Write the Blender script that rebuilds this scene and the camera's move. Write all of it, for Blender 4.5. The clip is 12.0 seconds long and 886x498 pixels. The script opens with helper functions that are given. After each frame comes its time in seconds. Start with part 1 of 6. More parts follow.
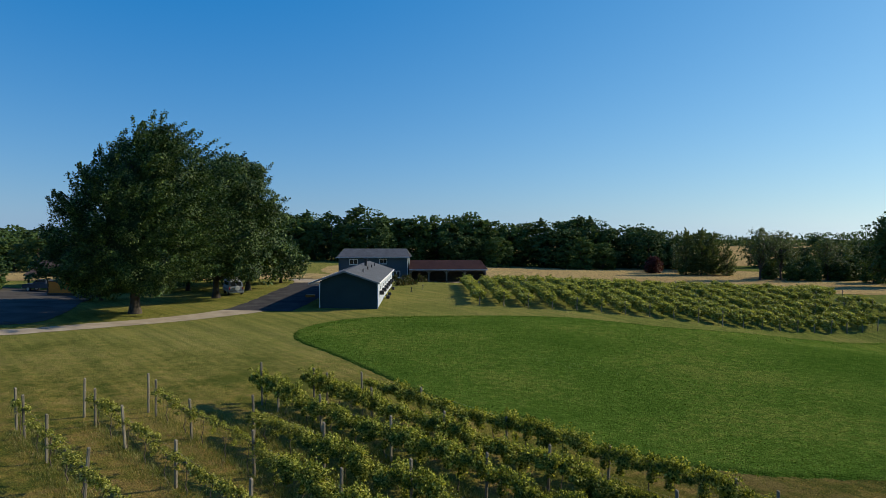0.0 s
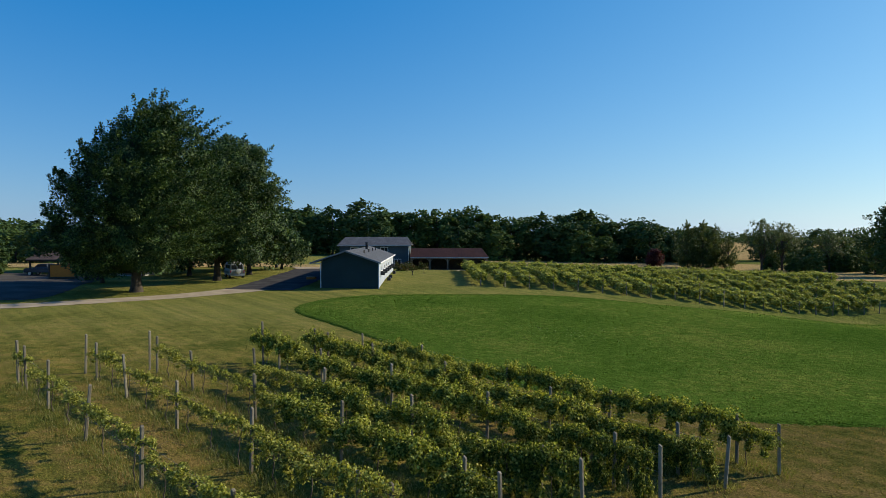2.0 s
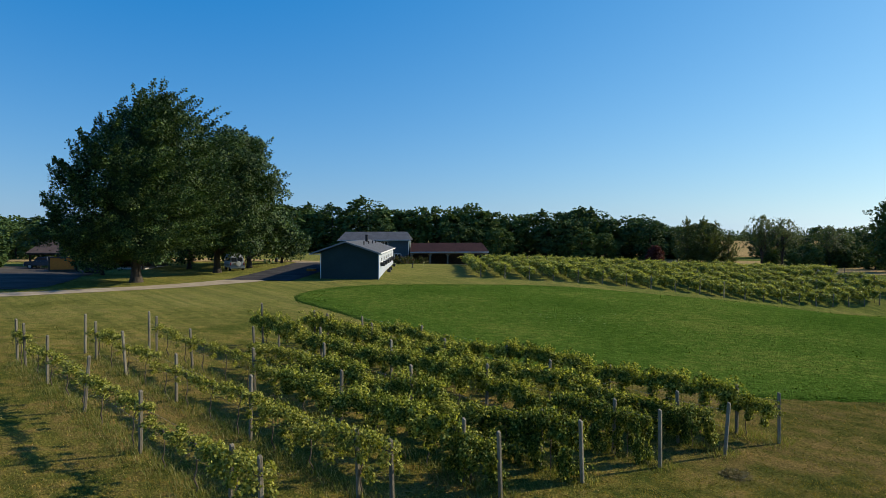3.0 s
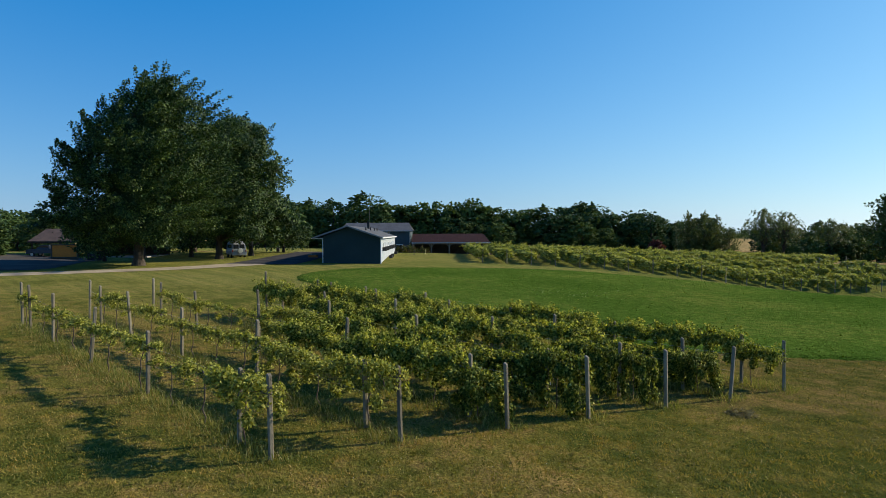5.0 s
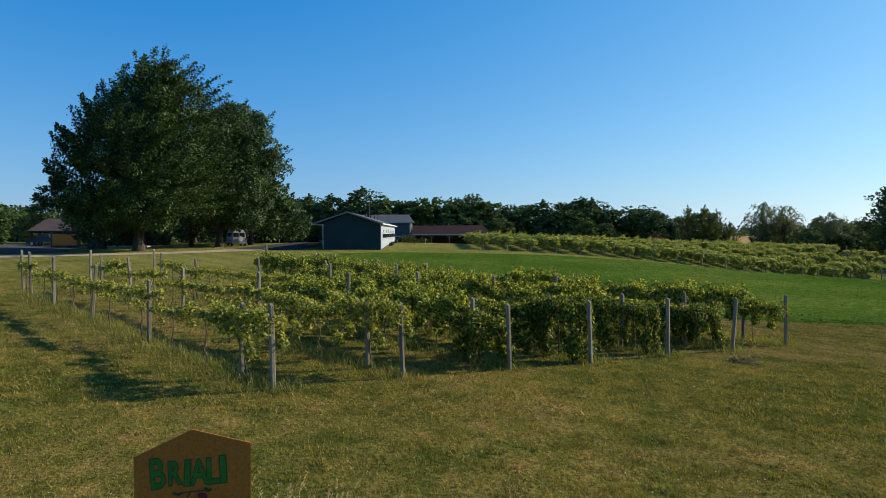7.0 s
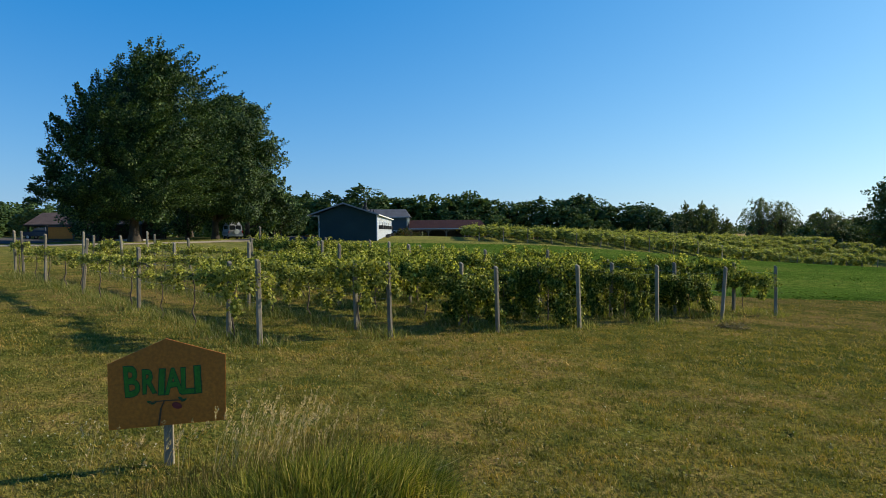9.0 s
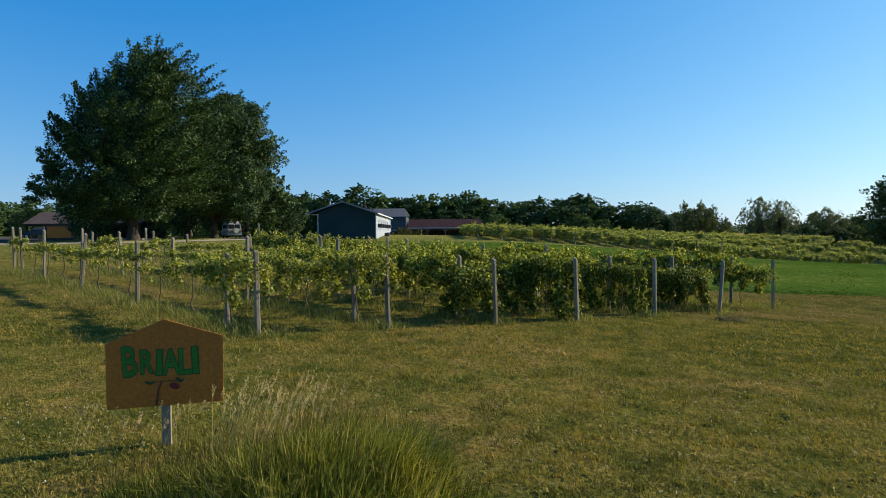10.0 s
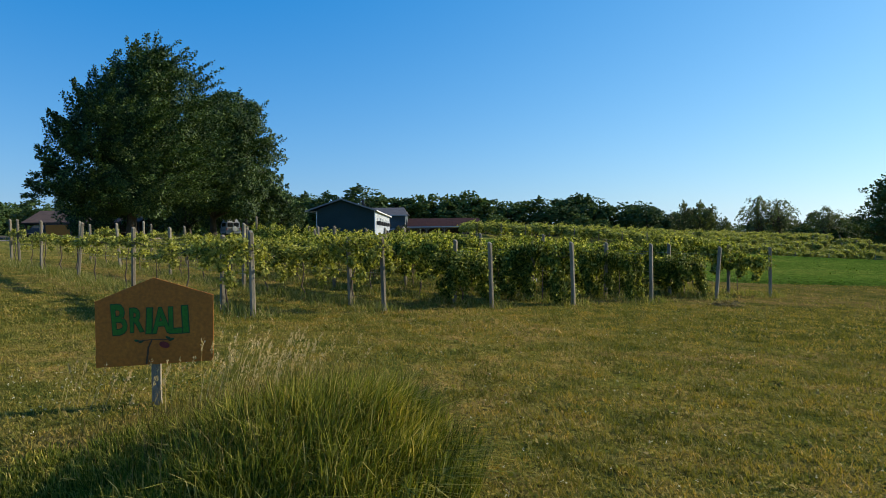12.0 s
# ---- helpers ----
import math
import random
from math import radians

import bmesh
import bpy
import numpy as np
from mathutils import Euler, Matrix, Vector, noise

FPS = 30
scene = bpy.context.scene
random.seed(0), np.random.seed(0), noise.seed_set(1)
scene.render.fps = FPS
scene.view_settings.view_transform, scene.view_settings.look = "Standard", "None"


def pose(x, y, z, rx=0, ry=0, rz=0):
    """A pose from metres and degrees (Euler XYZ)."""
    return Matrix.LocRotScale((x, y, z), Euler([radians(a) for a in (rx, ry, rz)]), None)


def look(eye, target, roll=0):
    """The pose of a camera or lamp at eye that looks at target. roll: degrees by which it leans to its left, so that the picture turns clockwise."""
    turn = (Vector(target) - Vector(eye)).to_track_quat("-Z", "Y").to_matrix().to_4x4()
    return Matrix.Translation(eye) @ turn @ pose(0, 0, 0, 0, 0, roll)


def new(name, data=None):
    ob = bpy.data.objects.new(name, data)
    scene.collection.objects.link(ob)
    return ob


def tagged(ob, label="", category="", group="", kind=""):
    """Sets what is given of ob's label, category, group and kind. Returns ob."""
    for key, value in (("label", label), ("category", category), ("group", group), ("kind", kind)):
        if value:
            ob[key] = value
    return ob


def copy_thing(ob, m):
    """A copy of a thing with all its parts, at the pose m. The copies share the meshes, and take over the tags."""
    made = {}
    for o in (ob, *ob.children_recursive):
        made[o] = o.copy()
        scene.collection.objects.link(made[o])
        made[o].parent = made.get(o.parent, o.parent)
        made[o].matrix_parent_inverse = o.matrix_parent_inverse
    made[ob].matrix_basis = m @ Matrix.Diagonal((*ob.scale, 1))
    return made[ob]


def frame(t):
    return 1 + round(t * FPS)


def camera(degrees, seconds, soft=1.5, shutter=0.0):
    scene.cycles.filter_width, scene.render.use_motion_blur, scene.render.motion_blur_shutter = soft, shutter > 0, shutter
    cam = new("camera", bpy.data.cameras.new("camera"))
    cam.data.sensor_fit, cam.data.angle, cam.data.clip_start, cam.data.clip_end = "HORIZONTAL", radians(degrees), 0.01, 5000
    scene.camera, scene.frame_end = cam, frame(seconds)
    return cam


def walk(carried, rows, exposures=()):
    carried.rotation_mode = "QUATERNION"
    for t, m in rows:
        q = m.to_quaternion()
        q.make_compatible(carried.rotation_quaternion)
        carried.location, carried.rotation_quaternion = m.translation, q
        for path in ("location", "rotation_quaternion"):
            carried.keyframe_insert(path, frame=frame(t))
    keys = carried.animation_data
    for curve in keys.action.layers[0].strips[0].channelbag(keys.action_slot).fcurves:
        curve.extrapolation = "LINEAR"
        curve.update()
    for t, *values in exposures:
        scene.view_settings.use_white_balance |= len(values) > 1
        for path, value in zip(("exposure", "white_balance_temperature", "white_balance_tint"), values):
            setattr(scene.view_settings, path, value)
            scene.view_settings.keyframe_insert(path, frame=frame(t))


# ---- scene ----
cam = camera(71.9, 12.0, soft=0.75)
METRES, EYE, TILT, LEAN, TURN = 8.0, 9.6, -1.15, 0.0, 0.0
ROWS = [
    (0.0, 0.0, 0.0000, 0.0, 0.00, 0.00, -0.0),
    (0.5, 0.0023, -0.0011, -0.0681, 0.03, -0.04, 0.04),
    (1.0, 0.0009, -0.0011, -0.1342, 0.06, -0.09, 0.05),
    (2.0, 0.0033, -0.0002, -0.2716, 0.11, -0.14, 0.11),
    (2.5, 0.0047, 0.0018, -0.3362, 0.12, -0.15, 0.15),
    (3.0, 0.0074, 0.0031, -0.3989, 0.13, -0.19, 0.2),
    (5.0, -0.013, -0.0037, -0.6105, 0.19, -0.29, 0.28),
    (5.5, -0.0183, -0.0016, -0.658, 0.19, -0.27, 0.29),
    (6.0, -0.0206, -0.0004, -0.7075, 0.21, -0.34, 0.3),
    (6.5, -0.0244, 0.0002, -0.7516, 0.19, -0.36, 0.33),
    (7.0, -0.0209, 0.0001, -0.7938, 0.17, -0.41, 0.35),
    (7.5, -0.0127, 0.0042, -0.8416, 0.15, -0.44, 0.39),
    (9.5, 0.0136, -0.0073, -0.9192, -0.03, -0.53, 0.52),
    (10.0, 0.0145, -0.0090, -0.9329, -0.06, -0.51, 0.55),
    (10.5, 0.02, -0.0110, -0.9463, -0.07, -0.51, 0.56),
    (11.0, 0.0258, -0.0122, -0.9595, -0.11, -0.47, 0.6),
    (11.5, 0.0257, -0.0106, -0.9749, -0.10, -0.43, 0.63),
    (12.0, 0.0258, -0.0079, -0.9885, -0.09, -0.41, 0.64),
]
walk(cam, [(t, pose(0, 0, EYE, TILT, LEAN, TURN) @ pose(METRES * x, METRES * y, METRES * z, 90 + pitch, roll, yaw)) for t, x, y, z, yaw, pitch, roll in ROWS],
     exposures=[(0.0, 0.13), (2.5, 0.25), (5.5, 0.36), (7.5, 0.38), (10.0, 0.43), (12.0, 0.45)])

# ---- light ----
SUN_AZ, SUN_EL = radians(22.0), radians(27.0)      # azimuth from +x towards +y
sun_way = Vector((math.cos(SUN_EL) * math.cos(SUN_AZ), math.cos(SUN_EL) * math.sin(SUN_AZ), math.sin(SUN_EL)))
world = bpy.data.worlds.new("sky_world")
scene.world = world
world.use_nodes = True
wt = world.node_tree
sky = wt.nodes.new("ShaderNodeTexSky")
sky.sky_type, sky.sun_disc = "NISHITA", False
sky.sun_elevation = SUN_EL
sky.sun_rotation = math.pi / 2 - SUN_AZ
sky.air_density, sky.dust_density, sky.ozone_density = 1.0, 0.3, 1.0
# colour balance of the clear summer sky: one fixed matrix and shift over the whole dome
blend = wt.nodes.new("ShaderNodeCombineColor")
for k, (weights, shift) in enumerate((((0.057, -0.008, 0.0125), -0.089), ((0.0459, -0.0049, 0.039), 0.0013), ((0.0653, -0.082, 0.0925), 0.275))):
    dot = wt.nodes.new("ShaderNodeVectorMath")
    dot.operation = "DOT_PRODUCT"
    dot.inputs[1].default_value = weights
    wt.links.new(sky.outputs[0], dot.inputs[0])
    moved = wt.nodes.new("ShaderNodeMath")
    moved.operation = "ADD"
    moved.inputs[1].default_value = shift
    wt.links.new(dot.outputs["Value"], moved.inputs[0])
    floor_at = wt.nodes.new("ShaderNodeMath")
    floor_at.operation = "MAXIMUM"
    floor_at.inputs[1].default_value = 0.02
    wt.links.new(moved.outputs[0], floor_at.inputs[0])
    wt.links.new(floor_at.outputs[0], blend.inputs[k])
wt.links.new(blend.outputs[0], wt.nodes["Background"].inputs[0])
wt.nodes["Background"].inputs[1].default_value = 0.97
sun = new("sun", bpy.data.lights.new("sun", "SUN"))
sun.data.energy, sun.data.angle, sun.data.color = 4.85, radians(0.6), (1.0, 0.875, 0.66)
sun.matrix_world = look(sun_way * 200, (0, 0, 0))


# ---- ground heights ----
def ground_z(x, y):
    """Height of the land: a low hill that carries the house, a dip under the big trees, a hollow beyond the lower field and a small one by the roadside grass."""
    return (-0.15 - 0.036 * 70 * np.tanh(x / 70) - 0.0152 * 250 * np.tanh(y / 250)
            + 3.247 * np.exp(-((x - 29.4) / 136.8) ** 2 - ((y - 95.6) / 47.9) ** 2)
            - 6.22 * np.exp(-((x - 74.9) / 36.9) ** 2 - ((y - 75.7) / 18.75) ** 2)
            - 1.15 * np.exp(-((x + 45) / 22) ** 2 - ((y - 88) / 20) ** 2)
            - 0.5 * np.exp(-((x + 2.95) / 0.95) ** 2 - ((y - 3.7) / 0.8) ** 2))


def gz(x, y):
    return float(ground_z(float(x), float(y)))


# ---- helpers for meshes ----
rng = np.random.default_rng(7)


def mesh_of(name, verts, faces, material=None, smooth=False):
    """A mesh from vertex and face arrays (all faces of one size) or from lists."""
    me = bpy.data.meshes.new(name)
    if isinstance(faces, np.ndarray):
        n, k = faces.shape
        me.vertices.add(len(verts))
        me.vertices.foreach_set("co", np.asarray(verts, np.float32).ravel())
        me.loops.add(n * k)
        me.loops.foreach_set("vertex_index", faces.astype(np.int32).ravel())
        me.polygons.add(n)
        me.polygons.foreach_set("loop_start", np.arange(0, n * k, k, dtype=np.int32))
        me.update(calc_edges=True)
    else:
        me.from_pydata([tuple(v) for v in verts], [], faces)
        me.update()
    if smooth:
        me.polygons.foreach_set("use_smooth", [True] * len(me.polygons))
    if material:
        me.materials.append(material)
    return me


def part(name, bm, material, parent, label=""):
    """Links a bmesh or a mesh as one object under a thing or a part."""
    if isinstance(bm, bmesh.types.BMesh):
        me = bpy.data.meshes.new(name)
        bmesh.ops.recalc_face_normals(bm, faces=bm.faces)
        bm.to_mesh(me)
        bm.free()
        me.materials.append(material)
    else:
        me = bm
    ob = new(name, me)
    if parent:
        ob.parent = parent
    if label:
        ob["label"] = label
    return ob


def empty(name, m, label, category, group="", kind=""):
    ob = new(name)
    ob.empty_display_size = 0.2
    ob.matrix_world = m
    return tagged(ob, label, category, group, kind)


def box_bm(size, at=(0, 0, 0), bevel=0.0, bm=None, m=None):
    bm = bm or bmesh.new()
    M = Matrix.Translation(at) @ (m or Matrix()) @ Matrix.Diagonal((*size, 1))
    got = bmesh.ops.create_cube(bm, size=1, matrix=M)
    if bevel:
        edges = {e for v in got["verts"] for e in v.link_edges}
        bmesh.ops.bevel(bm, geom=list(edges), offset=bevel, segments=1, affect="EDGES")
    return bm


def tube_arrays(points, radii, sides=8):
    """A bent tapered tube: vertices and quads."""
    pts = np.array(points, float)
    n = len(pts)
    tang = np.gradient(pts, axis=0)
    tang /= np.linalg.norm(tang, axis=1)[:, None] + 1e-9
    ref = np.array([1.0, 0.13, 0.07])
    a = np.cross(tang, ref)
    a /= np.linalg.norm(a, axis=1)[:, None] + 1e-9
    b = np.cross(tang, a)
    ang = np.linspace(0, 2 * np.pi, sides, endpoint=False)
    v = (pts[:, None] + np.asarray(radii)[:, None, None] * (np.cos(ang)[None, :, None] * a[:, None] + np.sin(ang)[None, :, None] * b[:, None])).reshape(-1, 3)
    f = []
    for i in range(n - 1):
        for j in range(sides):
            k = (j + 1) % sides
            f.append((i * sides + j, i * sides + k, (i + 1) * sides + k, (i + 1) * sides + j))
    return v, np.array(f)


def join_arrays(pieces):
    vs, fs, o = [], [], 0
    for v, f in pieces:
        vs.append(v)
        fs.append(f + o)
        o += len(v)
    return np.concatenate(vs), np.concatenate(fs)


def unit(v):
    return v / (np.linalg.norm(v, axis=-1, keepdims=True) + 1e-9)


def leaf_arrays(p, along, face, size, lobed=False, slim=1.0):
    """Leaves at the points p: along is the midrib, face the upper side. Two folded triangles each, or a lobed outline."""
    along = unit(along)
    side = unit(np.cross(face, along))
    up = np.cross(along, side)
    s = size[:, None]
    n = len(p)
    if lobed:
        outline = ((0, 0, 0), (0.62, 0.22, -0.1), (0.42, 0.75, -0.12), (0, 1.05, -0.16), (-0.42, 0.75, -0.12), (-0.62, 0.22, -0.1))
        tris = ((0, 1, 2), (0, 2, 3), (0, 3, 4), (0, 4, 5))
    else:
        outline = ((0, 0, 0), (0.45, 0.5, -0.14), (0, 1.0, -0.05), (-0.45, 0.5, -0.14))
        tris = ((0, 1, 2), (0, 2, 3))
    v = np.stack([p + s * (slim * a * side + b * along + c * up) for a, b, c in outline], 1).reshape(-1, 3)
    k = len(outline)
    f = (np.arange(n)[:, None, None] * k + np.array(tris)[None]).reshape(-1, 3)
    return v, f


def random_dirs(n, r=rng):
    return unit(r.normal(size=(n, 3)))


# ---- materials ----
def nodes_of(name):
    m = bpy.data.materials.new(name)
    m.use_nodes = True
    t = m.node_tree
    return m, t, t.nodes["Principled BSDF"]


def node(t, kind, **values):
    n = t.nodes.new(kind)
    for k, v in values.items():
        n.inputs[k].default_value = v
    return n


def ramp(t, source, stops):
    r = t.nodes.new("ShaderNodeValToRGB")
    e = r.color_ramp.elements
    while len(e) < len(stops):
        e.new(0.5)
    for el, (pos, c) in zip(e, stops):
        el.position, el.color = pos, (*c, 1)
    t.links.new(source, r.inputs[0])
    return r.outputs[0]


def mix(t, fac, a, b, mode="MIX"):
    n = t.nodes.new("ShaderNodeMix")
    n.data_type, n.blend_type = "RGBA", mode
    for value, slot in ((fac, n.inputs[0]), (a, n.inputs[6]), (b, n.inputs[7])):
        if hasattr(value, "is_linked"):
            t.links.new(value, slot)
        elif isinstance(value, tuple):
            slot.default_value = (*value, 1)
        else:
            slot.default_value = value
    return n.outputs[2]


def noise_at(t, coord, scale, detail=4.0, rough=0.55):
    n = node(t, "ShaderNodeTexNoise", Scale=scale, Detail=detail, Roughness=rough)
    t.links.new(coord, n.inputs["Vector"])
    return n.outputs[0]


def surface(name, stops, scale=3.0, fine=40.0, rough=0.8, bump=0.2, metal=0.0, stretch=(1, 1, 1), spec=0.4, vary=0.0, depth=0.02):
    """A worn surface: large patches by the ramp, fine grain over it, relief by both."""
    m, t, bsdf = nodes_of(name)
    co = t.nodes.new("ShaderNodeTexCoord")
    mp = t.nodes.new("ShaderNodeMapping")
    mp.inputs["Scale"].default_value = stretch
    t.links.new(co.outputs["Object"], mp.inputs[0])
    info = t.nodes.new("ShaderNodeObjectInfo")
    shift = t.nodes.new("ShaderNodeVectorMath")
    shift.operation = "MULTIPLY"
    shift.inputs[1].default_value = (37, 37, 37)
    t.links.new(info.outputs["Random"], shift.inputs[0])
    t.links.new(shift.outputs[0], mp.inputs["Location"])
    big = noise_at(t, mp.outputs[0], scale)
    small = noise_at(t, mp.outputs[0], fine, 3.0)
    c = ramp(t, big, stops)
    g = ramp(t, small, [(0.25, (0.62, 0.62, 0.62)), (0.75, (1.25, 1.25, 1.25))])
    c = mix(t, 0.8, c, g, "MULTIPLY")
    if vary:
        v = ramp(t, info.outputs["Random"], [(0, (1 - vary,) * 3), (1, (1 + vary,) * 3)])
        c = mix(t, 1.0, c, v, "MULTIPLY")
    t.links.new(c, bsdf.inputs["Base Color"])
    bsdf.inputs["Roughness"].default_value = rough
    bsdf.inputs["Metallic"].default_value = metal
    bsdf.inputs["Specular IOR Level"].default_value = spec
    b = node(t, "ShaderNodeBump", Strength=bump, Distance=depth)
    t.links.new(small, b.inputs["Height"])
    t.links.new(b.outputs[0], bsdf.inputs["Normal"])
    return m


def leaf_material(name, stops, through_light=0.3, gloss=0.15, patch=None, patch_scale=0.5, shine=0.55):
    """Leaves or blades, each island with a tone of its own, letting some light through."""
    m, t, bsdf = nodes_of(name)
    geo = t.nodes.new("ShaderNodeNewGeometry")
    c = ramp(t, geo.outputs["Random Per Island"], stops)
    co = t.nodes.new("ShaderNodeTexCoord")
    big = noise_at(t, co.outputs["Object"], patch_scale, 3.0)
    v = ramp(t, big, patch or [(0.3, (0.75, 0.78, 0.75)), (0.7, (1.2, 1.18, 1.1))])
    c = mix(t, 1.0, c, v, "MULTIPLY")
    t.links.new(c, bsdf.inputs["Base Color"])
    bsdf.inputs["Roughness"].default_value = shine
    bsdf.inputs["Specular IOR Level"].default_value = gloss
    tr = t.nodes.new("ShaderNodeBsdfTranslucent")
    warm = mix(t, 1.0, c, (1.25, 1.2, 0.5), "MULTIPLY")
    t.links.new(warm, tr.inputs[0])
    add = t.nodes.new("ShaderNodeMixShader")
    add.inputs[0].default_value = through_light
    t.links.new(bsdf.outputs[0], add.inputs[1])
    t.links.new(tr.outputs[0], add.inputs[2])
    t.links.new(add.outputs[0], t.nodes["Material Output"].inputs[0])
    return m


def turf(name, stops, stripe=None, patches=0.12, mid=1.3, fine=14.0, bump=0.6, upper=None, dimmed=None):
    """Mown or standing grass seen from afar: broad patches, tufts and fine grain."""
    m, t, bsdf = nodes_of(name)
    co = t.nodes.new("ShaderNodeTexCoord")
    big = noise_at(t, co.outputs["Object"], patches, 6.0, 0.6)
    med = noise_at(t, co.outputs["Object"], mid, 5.0, 0.65)
    small = noise_at(t, co.outputs["Object"], fine, 3.0, 0.7)
    both = t.nodes.new("ShaderNodeMath")
    both.operation = "MULTIPLY_ADD"
    both.inputs[1].default_value = 0.45
    t.links.new(med, both.inputs[0])
    half = t.nodes.new("ShaderNodeMath")
    half.operation = "MULTIPLY"
    half.inputs[1].default_value = 0.55
    t.links.new(big, half.inputs[0])
    t.links.new(half.outputs[0], both.inputs[2])
    c = ramp(t, both.outputs[0], stops)
    if dimmed:
        # turf coloured darker sunward, for the shaded blade sides seen there; sets in unevenly
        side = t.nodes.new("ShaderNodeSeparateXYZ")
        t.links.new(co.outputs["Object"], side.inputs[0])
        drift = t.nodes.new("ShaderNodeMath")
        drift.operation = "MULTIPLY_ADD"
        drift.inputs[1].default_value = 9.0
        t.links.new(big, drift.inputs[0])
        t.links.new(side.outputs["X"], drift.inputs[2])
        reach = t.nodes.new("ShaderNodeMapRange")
        reach.inputs["From Min"].default_value, reach.inputs["From Max"].default_value = dimmed[0], dimmed[1]
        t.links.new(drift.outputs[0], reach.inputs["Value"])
        c = mix(t, reach.outputs[0], c, ramp(t, both.outputs[0], dimmed[2]))
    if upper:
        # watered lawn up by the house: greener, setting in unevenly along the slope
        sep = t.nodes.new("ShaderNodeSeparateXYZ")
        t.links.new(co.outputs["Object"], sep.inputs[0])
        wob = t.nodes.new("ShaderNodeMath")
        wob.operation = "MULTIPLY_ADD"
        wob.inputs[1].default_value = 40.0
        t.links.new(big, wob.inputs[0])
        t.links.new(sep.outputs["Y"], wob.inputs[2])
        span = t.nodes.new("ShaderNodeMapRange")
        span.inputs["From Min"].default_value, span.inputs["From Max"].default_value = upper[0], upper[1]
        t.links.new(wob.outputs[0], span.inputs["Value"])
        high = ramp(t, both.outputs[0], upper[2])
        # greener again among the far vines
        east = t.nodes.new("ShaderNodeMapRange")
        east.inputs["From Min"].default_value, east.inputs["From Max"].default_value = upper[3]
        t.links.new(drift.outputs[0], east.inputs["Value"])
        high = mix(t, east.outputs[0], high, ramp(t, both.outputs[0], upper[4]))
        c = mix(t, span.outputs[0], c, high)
    c = mix(t, 0.9, c, ramp(t, small, [(0.35, (0.42, 0.44, 0.42)), (0.65, (1.45, 1.43, 1.4))]), "MULTIPLY")
    if stripe:
        turn = t.nodes.new("ShaderNodeMapping")
        turn.inputs["Rotation"].default_value = (0, 0, radians(-stripe))
        t.links.new(co.outputs["Object"], turn.inputs[0])
        mp = t.nodes.new("ShaderNodeMapping")
        mp.inputs["Scale"].default_value = (0.03, 0.6, 0.1)
        t.links.new(turn.outputs[0], mp.inputs[0])
        w = noise_at(t, mp.outputs[0], 2.2, 2.0)
        c = mix(t, 0.9, c, ramp(t, w, [(0.36, (0.8, 0.85, 0.83)), (0.64, (1.2, 1.14, 1.1))]), "MULTIPLY")
    t.links.new(c, bsdf.inputs["Base Color"])
    bsdf.inputs["Roughness"].default_value = 1.0
    bsdf.inputs["Specular IOR Level"].default_value = 0.0
    h = t.nodes.new("ShaderNodeMath")
    h.operation = "ADD"
    t.links.new(med, h.inputs[0])
    t.links.new(small, h.inputs[1])
    b = node(t, "ShaderNodeBump", Strength=bump, Distance=0.12)
    t.links.new(h.outputs[0], b.inputs["Height"])
    t.links.new(b.outputs[0], bsdf.inputs["Normal"])
    return m


LAWN = turf("mown_lawn", [(0.42, (0.068, 0.082, 0.017)), (0.47, (0.122, 0.117, 0.026)), (0.52, (0.17, 0.138, 0.035)), (0.565, (0.212, 0.15, 0.047))], stripe=134, dimmed=(7, 15, [(0.42, (0.055, 0.065, 0.015)), (0.5, (0.1, 0.092, 0.024)), (0.565, (0.148, 0.11, 0.038))]), upper=(48, 74, [(0.38, (0.135, 0.148, 0.037)), (0.5, (0.172, 0.172, 0.046)), (0.6, (0.205, 0.188, 0.058))], (12, 34), [(0.38, (0.085, 0.11, 0.026)), (0.5, (0.12, 0.138, 0.034)), (0.6, (0.165, 0.16, 0.048))]))
CROP = turf("green_forage", [(0.38, (0.044, 0.09, 0.012)), (0.5, (0.07, 0.122, 0.018)), (0.6, (0.12, 0.152, 0.028))], patches=0.07, mid=1.6, fine=9.0, bump=1.0)
STUBBLE = turf("dry_field", [(0.36, (0.26, 0.18, 0.075)), (0.5, (0.36, 0.26, 0.12)), (0.62, (0.30, 0.24, 0.10))], stripe=80, patches=0.05)
GRAVEL = surface("pale_gravel", [(0.3, (0.30, 0.245, 0.17)), (0.7, (0.46, 0.385, 0.28))], 0.6, 18, 1.0, 0.5, spec=0.0)
ASPHALT = surface("old_asphalt", [(0.3, (0.045, 0.045, 0.048)), (0.7, (0.085, 0.082, 0.08))], 0.5, 25, 1.0, 0.3, spec=0.0)
LOT = surface("worn_car_park", [(0.3, (0.065, 0.06, 0.052)), (0.7, (0.13, 0.12, 0.105))], 0.25, 12, 1.0, 0.3, spec=0.0)
POST = surface("weathered_post", [(0.3, (0.125, 0.105, 0.07)), (0.7, (0.29, 0.25, 0.175))], 2.0, 30, 0.9, 0.6, stretch=(3, 3, 0.4), vary=0.25)
BARK = surface("bark", [(0.3, (0.03, 0.024, 0.018)), (0.7, (0.09, 0.072, 0.054))], 1.5, 10, 0.95, 1.0, stretch=(2, 2, 0.5), depth=0.06)
VINEWOOD = surface("vine_wood", [(0.3, (0.07, 0.05, 0.035)), (0.7, (0.16, 0.12, 0.08))], 6, 40, 0.95, 0.8, stretch=(2, 2, 0.4))
